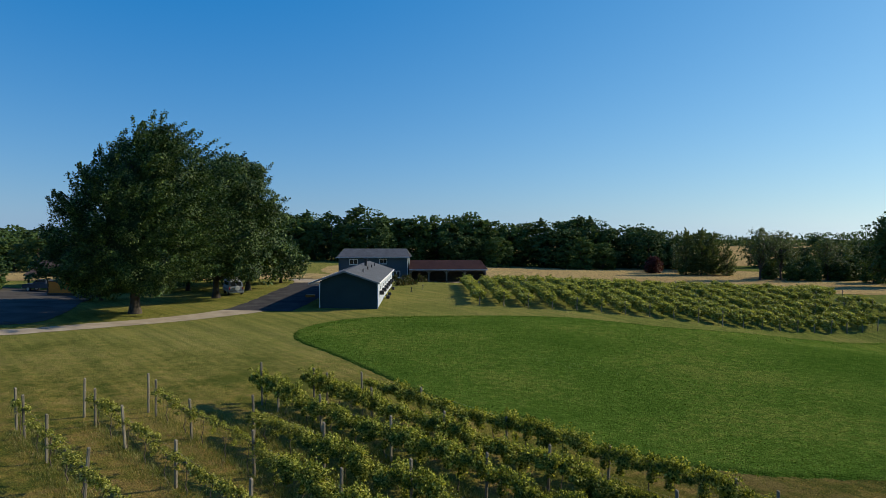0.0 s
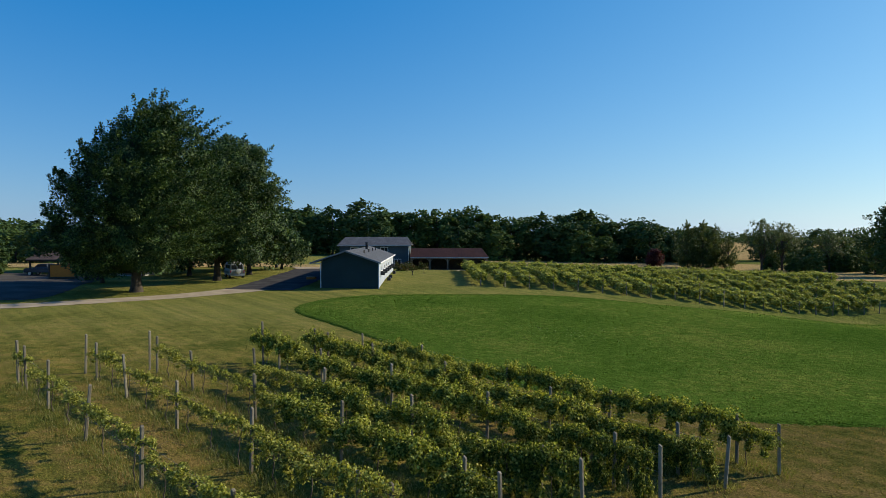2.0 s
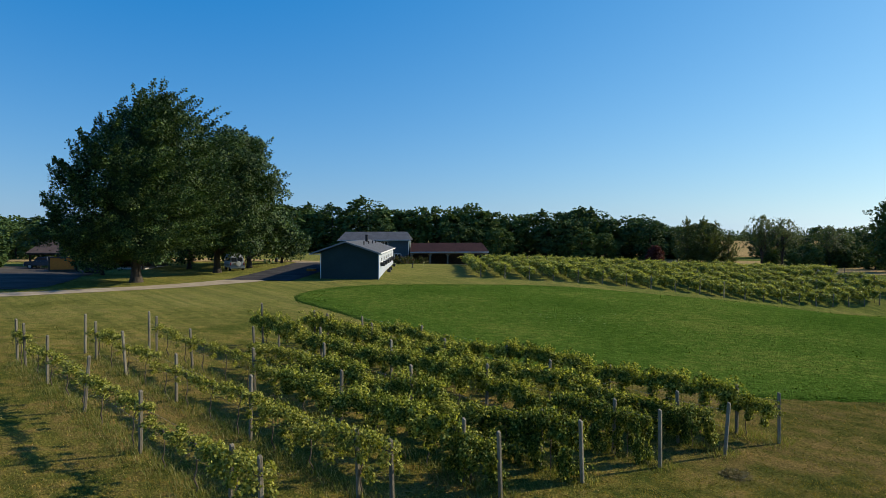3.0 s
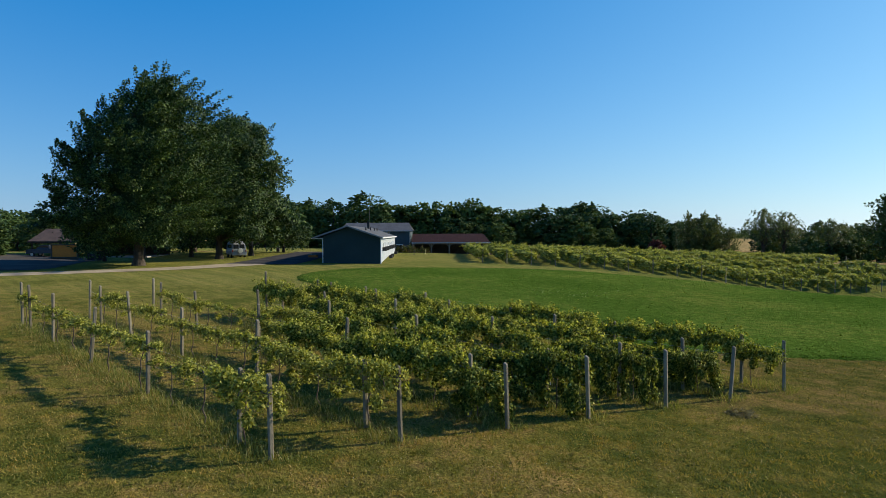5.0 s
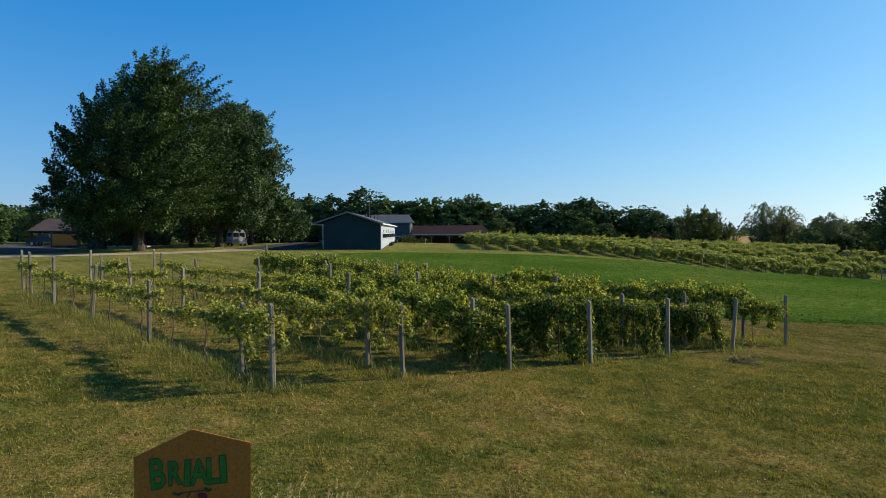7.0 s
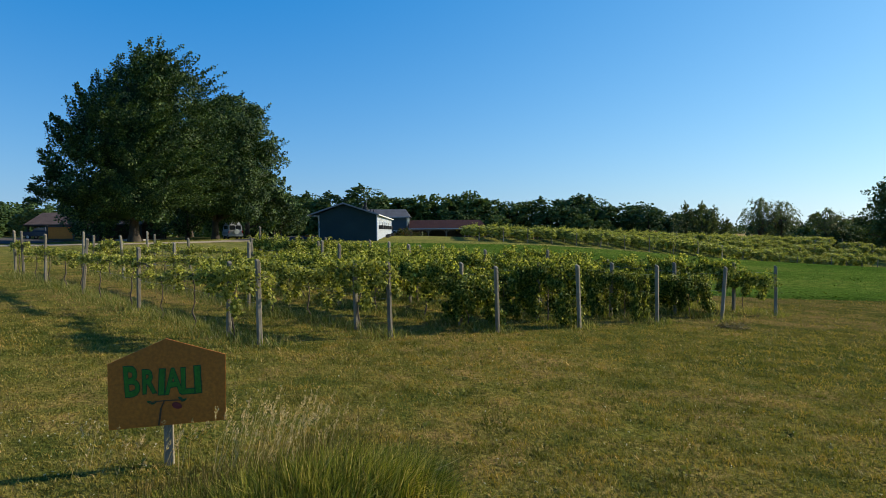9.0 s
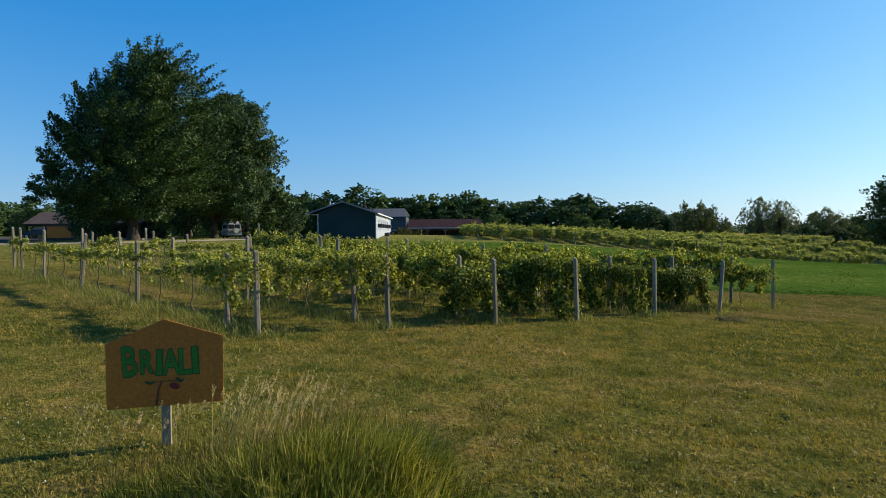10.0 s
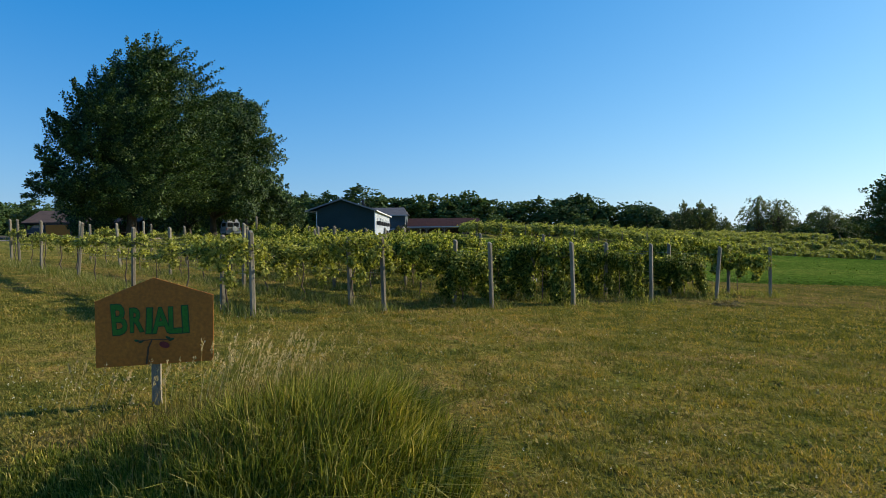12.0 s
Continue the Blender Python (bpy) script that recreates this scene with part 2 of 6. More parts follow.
BLUE = surface("blue_grey_siding", [(0.3, (0.014, 0.034, 0.037)), (0.7, (0.019, 0.043, 0.046))], 0.6, 30, 0.75, 0.1, spec=0.25)
HOUSEBLUE = surface("faded_blue_grey_siding", [(0.3, (0.045, 0.068, 0.08)), (0.7, (0.058, 0.085, 0.098))], 0.6, 30, 0.75, 0.1)
TRIMGREY = surface("grey_painted_trim", [(0.3, (0.15, 0.165, 0.18)), (0.7, (0.2, 0.215, 0.23))], 0.8, 30, 0.7, 0.08)
PALEWALL = surface("pale_painted_siding", [(0.3, (0.33, 0.37, 0.42)), (0.7, (0.42, 0.46, 0.51))], 0.6, 30, 0.7, 0.1)
SHINGLE = surface("grey_shingles", [(0.3, (0.058, 0.064, 0.072)), (0.7, (0.098, 0.106, 0.116))], 0.9, 22, 0.95, 0.5)
BROWNROOF = surface("brown_shingles", [(0.3, (0.075, 0.048, 0.036)), (0.7, (0.125, 0.082, 0.06))], 0.9, 22, 0.95, 0.5)
REDROOF = surface("red_brown_metal_roof", [(0.3, (0.042, 0.017, 0.014)), (0.7, (0.062, 0.026, 0.021))], 0.7, 20, 0.8, 0.15, spec=0.15)
WHITE = surface("white_paint", [(0.3, (0.68, 0.68, 0.66)), (0.7, (0.8, 0.8, 0.78))], 2, 40, 0.6, 0.08)
DARKWOOD = surface("dark_wood", [(0.3, (0.05, 0.035, 0.025)), (0.7, (0.09, 0.065, 0.045))], 2, 30, 0.85, 0.4)
TIMBER = surface("grey_brown_timber", [(0.3, (0.18, 0.14, 0.11)), (0.7, (0.28, 0.22, 0.17))], 2, 30, 0.85, 0.4)
DARKMETAL = surface("dark_metal", [(0.3, (0.028, 0.028, 0.03)), (0.7, (0.055, 0.055, 0.058))], 4, 40, 0.65, 0.1, metal=0.2, spec=0.3)
GALV = surface("galvanised_wire", [(0.3, (0.35, 0.35, 0.36)), (0.7, (0.5, 0.5, 0.5))], 4, 40, 0.45, 0.05, metal=0.9)
ORANGE = surface("orange_painted_board", [(0.3, (0.40, 0.118, 0.008)), (0.7, (0.49, 0.155, 0.012))], 1.2, 30, 0.6, 0.12)
SIGNGREEN = surface("green_sign_paint", [(0.3, (0.018, 0.13, 0.006)), (0.7, (0.03, 0.19, 0.009))], 6, 50, 0.6, 0.1)
SIGNEDGE = surface("dark_green_outline_paint", [(0.3, (0.008, 0.05, 0.012)), (0.7, (0.012, 0.075, 0.018))], 6, 50, 0.6, 0.1)
SIGNDARK = surface("dark_brown_sign_paint", [(0.3, (0.07, 0.035, 0.015)), (0.7, (0.10, 0.05, 0.02))], 6, 50, 0.6, 0.1)
SIGNRED = surface("dark_red_sign_paint", [(0.3, (0.13, 0.015, 0.012)), (0.7, (0.18, 0.02, 0.018))], 6, 50, 0.6, 0.1)
YELLOWBOARD = surface("yellow_orange_panel", [(0.3, (0.56, 0.15, 0.006)), (0.7, (0.66, 0.19, 0.009))], 1.2, 30, 0.6, 0.1)
PALEYELLOW = surface("faded_yellow_paint", [(0.3, (0.42, 0.36, 0.14)), (0.7, (0.5, 0.44, 0.2))], 3, 40, 0.7, 0.1)
RUBBER = surface("tyre_rubber", [(0.3, (0.015, 0.015, 0.015)), (0.7, (0.03, 0.03, 0.03))], 6, 40, 0.85, 0.2)
TRUCKBLUE = surface("dark_blue_car_paint", [(0.3, (0.012, 0.021, 0.036)), (0.7, (0.016, 0.027, 0.046))], 0.5, 60, 0.35, 0.02, spec=0.3)
PALEPIPE = surface("pale_plastic_pipe", [(0.3, (0.38, 0.39, 0.38)), (0.7, (0.5, 0.5, 0.48))], 4, 40, 0.6, 0.05)
CONCRETE = surface("concrete", [(0.3, (0.30, 0.29, 0.27)), (0.7, (0.42, 0.41, 0.38))], 1, 25, 0.9, 0.3)
GLASS, _t, _b = nodes_of("window_glass")
_b.inputs["Base Color"].default_value = (0.02, 0.025, 0.03, 1)
_b.inputs["Roughness"].default_value = 0.06
_b.inputs["Specular IOR Level"].default_value = 0.6
LAMPGLASS, _t, _b = nodes_of("clear_lamp_glass")
_b.inputs["Base Color"].default_value = (0.6, 0.6, 0.62, 1)
_b.inputs["Roughness"].default_value = 0.12
REDLENS, _t, _b = nodes_of("red_lens")
_b.inputs["Base Color"].default_value = (0.25, 0.01, 0.01, 1)
_b.inputs["Roughness"].default_value = 0.2

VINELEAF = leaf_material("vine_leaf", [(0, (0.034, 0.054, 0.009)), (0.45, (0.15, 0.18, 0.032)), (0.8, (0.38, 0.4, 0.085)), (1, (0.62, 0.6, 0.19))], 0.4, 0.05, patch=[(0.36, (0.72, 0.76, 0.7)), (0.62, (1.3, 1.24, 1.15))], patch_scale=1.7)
# vine leaf with its colour darkened for the shaded faces of the dense vines
VINELEAF_SHADED = leaf_material("shaded_vine_leaf", [(0, (0.026, 0.044, 0.008)), (0.5, (0.105, 0.138, 0.025)), (0.85, (0.27, 0.295, 0.06)), (1, (0.58, 0.56, 0.17))], 0.38, 0.05, patch=[(0.36, (0.72, 0.76, 0.7)), (0.62, (1.25, 1.2, 1.12))], patch_scale=1.7)
YOUNGLEAF = leaf_material("young_vine_leaf", [(0, (0.07, 0.092, 0.016)), (0.5, (0.24, 0.25, 0.046)), (1, (0.54, 0.52, 0.15))], 0.42, 0.1)
VINELEAF_FAR = leaf_material("vine_leaf_far", [(0, (0.08, 0.105, 0.022)), (0.5, (0.25, 0.275, 0.06)), (1, (0.46, 0.47, 0.14))], 0.34, 0.1)
MAPLE = leaf_material("maple_leaf", [(0, (0.016, 0.038, 0.012)), (0.6, (0.042, 0.082, 0.023)), (1, (0.14, 0.2, 0.058))], 0.14, 0.2, patch=[(0.32, (0.68, 0.72, 0.68)), (0.68, (1.3, 1.28, 1.15))], patch_scale=0.4)
WOOD_A = leaf_material("oak_leaf", [(0, (0.034, 0.066, 0.025)), (0.6, (0.06, 0.104, 0.036)), (1, (0.09, 0.13, 0.044))], 0.16, 0.05, patch_scale=0.12)
WOOD_B = leaf_material("light_oak_leaf", [(0, (0.045, 0.08, 0.025)), (0.6, (0.078, 0.125, 0.035)), (1, (0.115, 0.155, 0.046))], 0.18, 0.05, patch_scale=0.12)
WILLOW = leaf_material("willow_leaf", [(0, (0.055, 0.085, 0.032)), (0.6, (0.085, 0.115, 0.042)), (1, (0.115, 0.14, 0.055))], 0.3, patch_scale=0.15)
PURPLE = leaf_material("purple_leaf", [(0, (0.06, 0.018, 0.016)), (1, (0.13, 0.04, 0.034))], 0.2)
SHRUB = leaf_material("shrub_leaf", [(0, (0.03, 0.05, 0.015)), (0.7, (0.07, 0.08, 0.025)), (1, (0.14, 0.07, 0.045))], 0.25)
BLADE = leaf_material("grass_blade", [(0, (0.125, 0.132, 0.026)), (0.6, (0.215, 0.192, 0.043)), (0.9, (0.285, 0.226, 0.07)), (1, (0.4, 0.315, 0.14))], 0.32, 0.05, patch=[(0.36, (0.56, 0.63, 0.5)), (0.5, (1.0, 1.0, 0.95)), (0.62, (1.36, 1.16, 1.08))], patch_scale=1.9)
TALLBLADE = leaf_material("tall_grass_blade", [(0, (0.03, 0.05, 0.008)), (0.4, (0.1, 0.13, 0.018)), (0.7, (0.27, 0.275, 0.047)), (0.93, (0.42, 0.37, 0.1)), (1, (0.54, 0.44, 0.19))], 0.3, 0.03, patch=[(0.3, (0.66, 0.76, 0.66)), (0.7, (1.35, 1.24, 1.12))], patch_scale=1.4)
WEED = leaf_material("lawn_weed", [(0, (0.14, 0.155, 0.03)), (0.6, (0.21, 0.2, 0.048)), (1, (0.29, 0.22, 0.085))], 0.25, 0.03, shine=0.8)
ROWGRASS = leaf_material("uncut_grass_blade", [(0, (0.09, 0.12, 0.03)), (0.5, (0.17, 0.185, 0.052)), (0.85, (0.27, 0.25, 0.1)), (1, (0.42, 0.37, 0.2))], 0.4, 0.04)
PALEWEED = leaf_material("pale_weed", [(0, (0.13, 0.2, 0.06)), (1, (0.26, 0.32, 0.14))], 0.3, 0.1)
STRAW = leaf_material("dry_grass", [(0, (0.36, 0.27, 0.15)), (1, (0.62, 0.5, 0.34))], 0.4, 0.1)
BROWNSTEM = leaf_material("brown_grass_stem", [(0, (0.05, 0.05, 0.016)), (0.6, (0.12, 0.098, 0.034)), (1, (0.28, 0.21, 0.09))], 0.3, 0.03)
HAY = leaf_material("dried_clippings", [(0, (0.12, 0.105, 0.05)), (1, (0.27, 0.225, 0.12))], 0.3, 0.03)
CLOVER = leaf_material("clover_flower", [(0, (0.45, 0.43, 0.36)), (1, (0.7, 0.68, 0.6))], 0.3, 0.05)
# white van paint, its colour dulled to blue-grey for the tree shade
VANPAINT = surface("shade_greyed_van_paint", [(0.3, (0.27, 0.3, 0.35)), (0.7, (0.37, 0.4, 0.45))], 0.8, 40, 0.5, 0.03)
FORAGE = leaf_material("forage_leaf", [(0, (0.066, 0.128, 0.018)), (0.7, (0.108, 0.178, 0.025)), (1, (0.175, 0.228, 0.042))], 0.25, 0.05, patch=[(0.3, (0.65, 0.7, 0.65)), (0.7, (1.3, 1.22, 1.15))], patch_scale=0.2)


# ---- land ----
def axis(lo, hi, a, b, step, far):
    mid = np.arange(lo, hi + step / 2, step)
    up = hi + np.cumsum(step * 1.28 ** np.arange(1, 60))
    down = lo - np.cumsum(step * 1.28 ** np.arange(1, 60))
    return np.concatenate([down[down > a][::-1], mid, up[up < b]])


def sheet(xs, ys, lift=0.0):
    X, Y = np.meshgrid(xs, ys)
    v = np.stack([X, Y, ground_z(X, Y) + lift], -1).reshape(-1, 3)
    nx, ny = len(xs), len(ys)
    i = np.arange(nx * (ny - 1)).reshape(ny - 1, nx)[:, :-1].ravel()
    return v, np.stack([i, i + 1, i + nx + 1, i + nx], 1)


gx, gy = axis(-70, 85, -3500, 3500, 1.0, 3500), axis(-8, 150, -3500, 3500, 1.0, 3500)
gx, gy = np.unique(np.concatenate([gx, np.arange(-6, 0.1, 0.25)])), np.unique(np.concatenate([gy, np.arange(1, 7.1, 0.25)]))
v, f = sheet(gx, gy)
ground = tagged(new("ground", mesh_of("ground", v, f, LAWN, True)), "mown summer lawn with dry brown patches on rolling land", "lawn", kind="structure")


def ribbon(line, widths, lift, sub=1.0):
    """A strip draped over the land along a line, with slightly ragged edges."""
    p = [Vector((*a, 0)) for a in line]
    pts, ws = [], []
    for i in range(len(p) - 1):
        n = max(2, int((p[i + 1] - p[i]).length / sub))
        q0, q3 = p[max(i - 1, 0)], p[min(i + 2, len(p) - 1)]
        for k in range(n):
            s = k / n
            a = 0.5 * (2 * p[i] + (p[i + 1] - q0) * s + (2 * q0 - 5 * p[i] + 4 * p[i + 1] - q3) * s * s + (3 * p[i] - q0 - 3 * p[i + 1] + q3) * s ** 3)
            pts.append((a.x, a.y))
            ws.append(widths[i] * (1 - s) + widths[i + 1] * s)
    pts.append((p[-1].x, p[-1].y))
    ws.append(widths[-1])
    pts, ws = np.array(pts), np.array(ws)
    t = unit(np.gradient(pts, axis=0))
    nrm = np.stack([-t[:, 1], t[:, 0]], 1)
    r = np.random.default_rng(3)
    across = np.linspace(-0.5, 0.5, 5)
    jag = r.normal(0, 0.10, (len(pts), 5)) * np.array([1, 0, 0, 0, 1])
    xy = pts[:, None] + nrm[:, None] * (across[None] * ws[:, None] + jag)[..., None]
    z = ground_z(xy[..., 0], xy[..., 1]) + lift
    v = np.concatenate([xy, z[..., None]], -1).reshape(-1, 3)
    i = np.arange(5 * (len(pts) - 1)).reshape(-1, 5)[:, :-1].ravel()
    return v, np.stack([i + 1, i, i + 5, i + 6], 1)


def area(outline, lift, step=1.0, jag=0.0, seed=1, rim=None):
    """A closed patch draped over the land: the outline smoothed, ringed towards its middle."""
    o = np.array(outline, float)
    n = len(o)
    tt = np.linspace(0, n, n * 14, endpoint=False)
    i = tt.astype(int)
    s = (tt - i)[:, None]
    p0, p1, p2, p3 = o[(i - 1) % n], o[i % n], o[(i + 1) % n], o[(i + 2) % n]
    c = 0.5 * (2 * p1 + (p2 - p0) * s + (2 * p0 - 5 * p1 + 4 * p2 - p3) * s ** 2 + (3 * p1 - p0 - 3 * p2 + p3) * s ** 3)
    r = np.random.default_rng(seed)
    if jag:
        c = c + r.normal(0, jag, c.shape)
    mid = o.mean(0)
    rings = int(np.linalg.norm(c - mid, axis=1).max() / step) + 2
    ks = np.linspace(1, 0.0, rings)
    xy = mid + (c - mid)[None] * ks[:, None, None]
    m = len(c)
    z = ground_z(xy[..., 0], xy[..., 1]) + lift
    if rim is not None:
        z[0] += rim - lift
    v = np.concatenate([xy, z[..., None]], -1).reshape(-1, 3)
    f = []
    a = np.arange(m)
    b = (a + 1) % m
    for k in range(rings - 1):
        f.append(np.stack([k * m + a, k * m + b, (k + 1) * m + b, (k + 1) * m + a], 1))
    return v, np.concatenate(f), c


# dry field behind the vineyard, and the paths
v, f, _ = area([(-4, 136), (14, 119), (40, 119), (64, 120), (90, 122), (140, 150), (170, 215), (110, 285), (40, 300), (-30, 290), (-40, 200)], 0.05, 4.0, 0.3)
tagged(new("dry_field", mesh_of("dry_field", v, f, STUBBLE, True)), "harvested tan grain field behind the vineyard", "field", kind="structure")
v, f, _ = area([(-150, 100), (-60, 108), (-38, 117), (-28, 121), (-12, 122), (-5, 136), (-40, 178), (-150, 185)], 0.08, 4.0, 0.2)
tagged(new("dry_verge", mesh_of("dry_verge", v, f, STUBBLE, True)), "dry tan grass beyond the drive", "field", kind="structure")
for x0, x1, y0, y1 in ((-1200, 1500, 318, 1500), (176, 900, 110, 318)):
    v, f = sheet(np.linspace(x0, x1, 40), np.linspace(y0, y1, 40), 0.12)
    tagged(new("far_field", mesh_of("far_field", v, f, STUBBLE, True)), "distant dry fields beyond the tree line", "field", kind="structure")
v, f = ribbon([(-75, 41), (-52, 47.5), (-38.5, 51.8), (-31.8, 56.6), (-26.2, 61.2), (-22.2, 66.6), (-19.6, 70.5)], [3.0, 3.0, 3.0, 3.0, 3.4, 4.2, 4.2], 0.03)
tagged(new("gravel_path", mesh_of("gravel_path", v, f, GRAVEL, True)), "pale gravel lane curving across the lawn", "path", kind="structure")
v, f = ribbon([(-20.4, 67.0), (-20.0, 75), (-20.6, 86), (-21.4, 97), (-22.6, 108)], [7.5, 7.8, 7.8, 7.0, 6.4], 0.045)
tagged(new("driveway", mesh_of("driveway", v, f, ASPHALT, True)), "dark asphalt drive beside the long building", "driveway", kind="structure")
v, f = ribbon([(-22.4, 106), (-25, 116), (-31, 126), (-44, 133)], [6.5, 7.5, 6.0, 6.0], 0.06)
tagged(new("gravel_yard", mesh_of("gravel_yard", v, f, GRAVEL, True)), "pale gravel yard at the end of the drive", "path", kind="structure")
v, f, _ = area([(-120, 42), (-62, 50), (-44, 55), (-38.5, 57.5), (-40.5, 66), (-45, 76), (-49, 86), (-60, 91), (-120, 96)], 0.035, 2.0, 0.12)
tagged(new("car_park", mesh_of("car_park", v, f, LOT, True)), "worn grey paved parking area under shade trees", "parking", kind="structure")

# green forage field: a stand some way above the lawn, with an uneven edge
FIELD = [(-12.6, 52), (-9.5, 48), (-6.8, 44.6), (-1.2, 36.8), (3.4, 31.0), (7.8, 28.3), (12.9, 26.1), (18, 25.9), (30, 26.6), (48, 36), (75, 50), (80, 76), (66, 83.5), (54, 80), (40, 73), (26.4, 67.8), (14.1, 69.4), (2, 67), (-7.4, 64.0), (-11.6, 60.5), (-13.4, 56)]
v, f, field_line = area(FIELD, 0.12, 0.6, 0.06, rim=-0.02)
forage_field = tagged(new("forage_field", mesh_of("forage_field", v, f, CROP, True)), "dense green forage crop in a rounded field", "field", kind="structure")


# ---- trees ----
def crown_arrays(seed, height, profile, n_clumps, per_clump, leaf, spread, skew=(0, 0), base=(0, 0), length=1.2, inner=0.45, rough=0.2, outward=0.6, droop=0.0, wind=0.0, lift=0.35):
    """Leafy sprays that fill an uneven envelope; also gives the spray centres for the limbs."""
    r = np.random.default_rng(seed)
    hs, rs = np.array([a for a, _ in profile]), np.array([b for _, b in profile])
    h = r.uniform(hs[0], 1.0, n_clumps * 4)
    keep = r.random(len(h)) < np.interp(h, hs, rs) / rs.max() * 0.85 + 0.15
    h = h[keep][:n_clumps]
    n = len(h)
    ang = r.uniform(0, 2 * np.pi, n)
    ph = r.uniform(0, 6.28, 8)
    lump = 1 + rough * (0.5 * np.sin(3 * ang + ph[0] + 7 * h) + 0.4 * np.sin(5 * ang + ph[1] - 11 * h) + 0.5 * np.sin(2 * ang + ph[2] + 17 * h) + 0.35 * np.sin(9 * ang + ph[3] + 23 * h))
    lump *= 1 + rough * 0.5 * np.sin(h * 46 + 3 * np.sin(2 * ang + ph[4]))
    rad = np.interp(h, hs, rs) * lump * r.random(n) ** inner
    c = np.stack([rad * np.cos(ang) + skew[0] * h ** 2 + base[0] * (1 - h) ** 2, rad * np.sin(ang) + skew[1] * h ** 2 + base[1] * (1 - h) ** 2, h * height], 1)
    out = unit(np.stack([np.cos(ang) + wind * h, np.sin(ang), lift - droop + 0.9 * (h - 0.45)], 1) + r.normal(0, 0.2, (n, 3)))
    k = per_clump
    t = r.random((n, k, 1))
    lat = r.normal(0, 1, (n, k, 3)) * spread * (1.25 - t)
    p = c[:, None] + out[:, None] * (t - 0.75) * length * r.uniform(0.6, 1.5, (n, 1, 1)) + lat
    p[..., 2] -= droop * t[..., 0] ** 2 * length
    p = p.reshape(-1, 3)
    along = unit(np.repeat(out, k, 0) * outward + r.normal(0, 0.55, (n * k, 3)) - np.array([0, 0, 0.2 + droop]))
    face = unit(np.repeat(out, k, 0) * 0.5 + np.array([0, 0, 0.9]) + r.normal(0, 0.45, (n * k, 3)))
    size = leaf * r.uniform(0.65, 1.35, n * k)
    return p, along, face, size, c


def wood_arrays(seed, height, trunk_r, centres, limbs, skew=(0, 0), first=0.12):
    r = np.random.default_rng(seed + 50)
    zs = np.linspace(0, 0.88, 10)
    bend = r.normal(0, 0.012 * height, (10, 2)) * np.linspace(0, 1, 10)[:, None]
    tp = np.stack([skew[0] * zs ** 2 + bend[:, 0], skew[1] * zs ** 2 + bend[:, 1], zs * height], 1)
    tr = trunk_r * (1 - 0.9 * zs / 0.88) ** 0.8
    tp = np.concatenate([[tp[0] - (0, 0, 0.4)], [tp[0] + (0, 0, 0.25)], [tp[0] + (0, 0, 0.9)], tp[1:]])
    tr = np.concatenate([[trunk_r * 1.75, trunk_r * 1.35, trunk_r * 1.02], tr[1:]])
    pieces = [tube_arrays(tp, tr, 10)]
    for i in r.choice(len(centres), min(limbs, len(centres)), replace=False):
        e = centres[i]
        z0 = max(first * height, e[2] * r.uniform(0.3, 0.7))
        b = np.array([np.interp(z0, tp[:, 2], tp[:, 0]), np.interp(z0, tp[:, 2], tp[:, 1]), z0])
        s = np.linspace(0, 1, 6)[:, None]
        mid = b + (e - b) * s + np.array([0, 0, 1]) * (np.sin(s * np.pi) * 0.08 * np.linalg.norm(e - b)) + r.normal(0, 0.05, (6, 3)) * s
        r0 = trunk_r * 0.36 * (1 - z0 / height) + 0.03
        pieces.append(tube_arrays(mid, r0 * (1 - 0.85 * s[:, 0]), 5))
    return join_arrays(pieces)


def core_arrays(seed, height, profile, skew, fill, rings, around):
    """The close, crumpled inner mass of a crown, which lets no light through."""
    r = np.random.default_rng(seed + 900)
    hs, rs = np.array([a for a, _ in profile]), np.array([b for _, b in profile])
    h = np.linspace(hs[0] + 0.02, 0.975, rings)
    ang = (np.arange(around) + 0.5 * (np.arange(rings) % 2)[:, None]) * 2 * np.pi / around
    ph = r.uniform(0, 6.28, 4)
    lump = 1 + 0.09 * np.sin(3 * ang + ph[0] + 9 * h[:, None]) + 0.07 * np.sin(5 * ang + ph[1] - 15 * h[:, None])
    rad = np.interp(h, hs, rs)[:, None] * fill * lump * r.uniform(0.8, 1.14, (rings, around))
    z = (h[:, None] + r.normal(0, 0.16 / rings, (rings, around))) * height * (0.9 + 0.1 * fill)
    v = np.stack([rad * np.cos(ang) + skew[0] * h[:, None] ** 2, rad * np.sin(ang) + skew[1] * h[:, None] ** 2, z], -1).reshape(-1, 3)
    v = np.concatenate([v, [[0, 0, hs[0] * height]], [[skew[0], skew[1], 0.985 * height * (0.9 + 0.1 * fill)]]])
    k = np.arange(around)
    n = (k + 1) % around
    f = []
    for i in range(rings - 1):
        a, b, c, d = i * around + k, i * around + n, (i + 1) * around + n, (i + 1) * around + k
        f += [np.stack([a, b, c], 1), np.stack([a, c, d], 1)]
    e = rings * around
    f += [np.stack([n, k, np.full(around, e)], 1), np.stack([(rings - 1) * around + k, (rings - 1) * around + n, np.full(around, e + 1)], 1)]
    return v, np.concatenate(f)


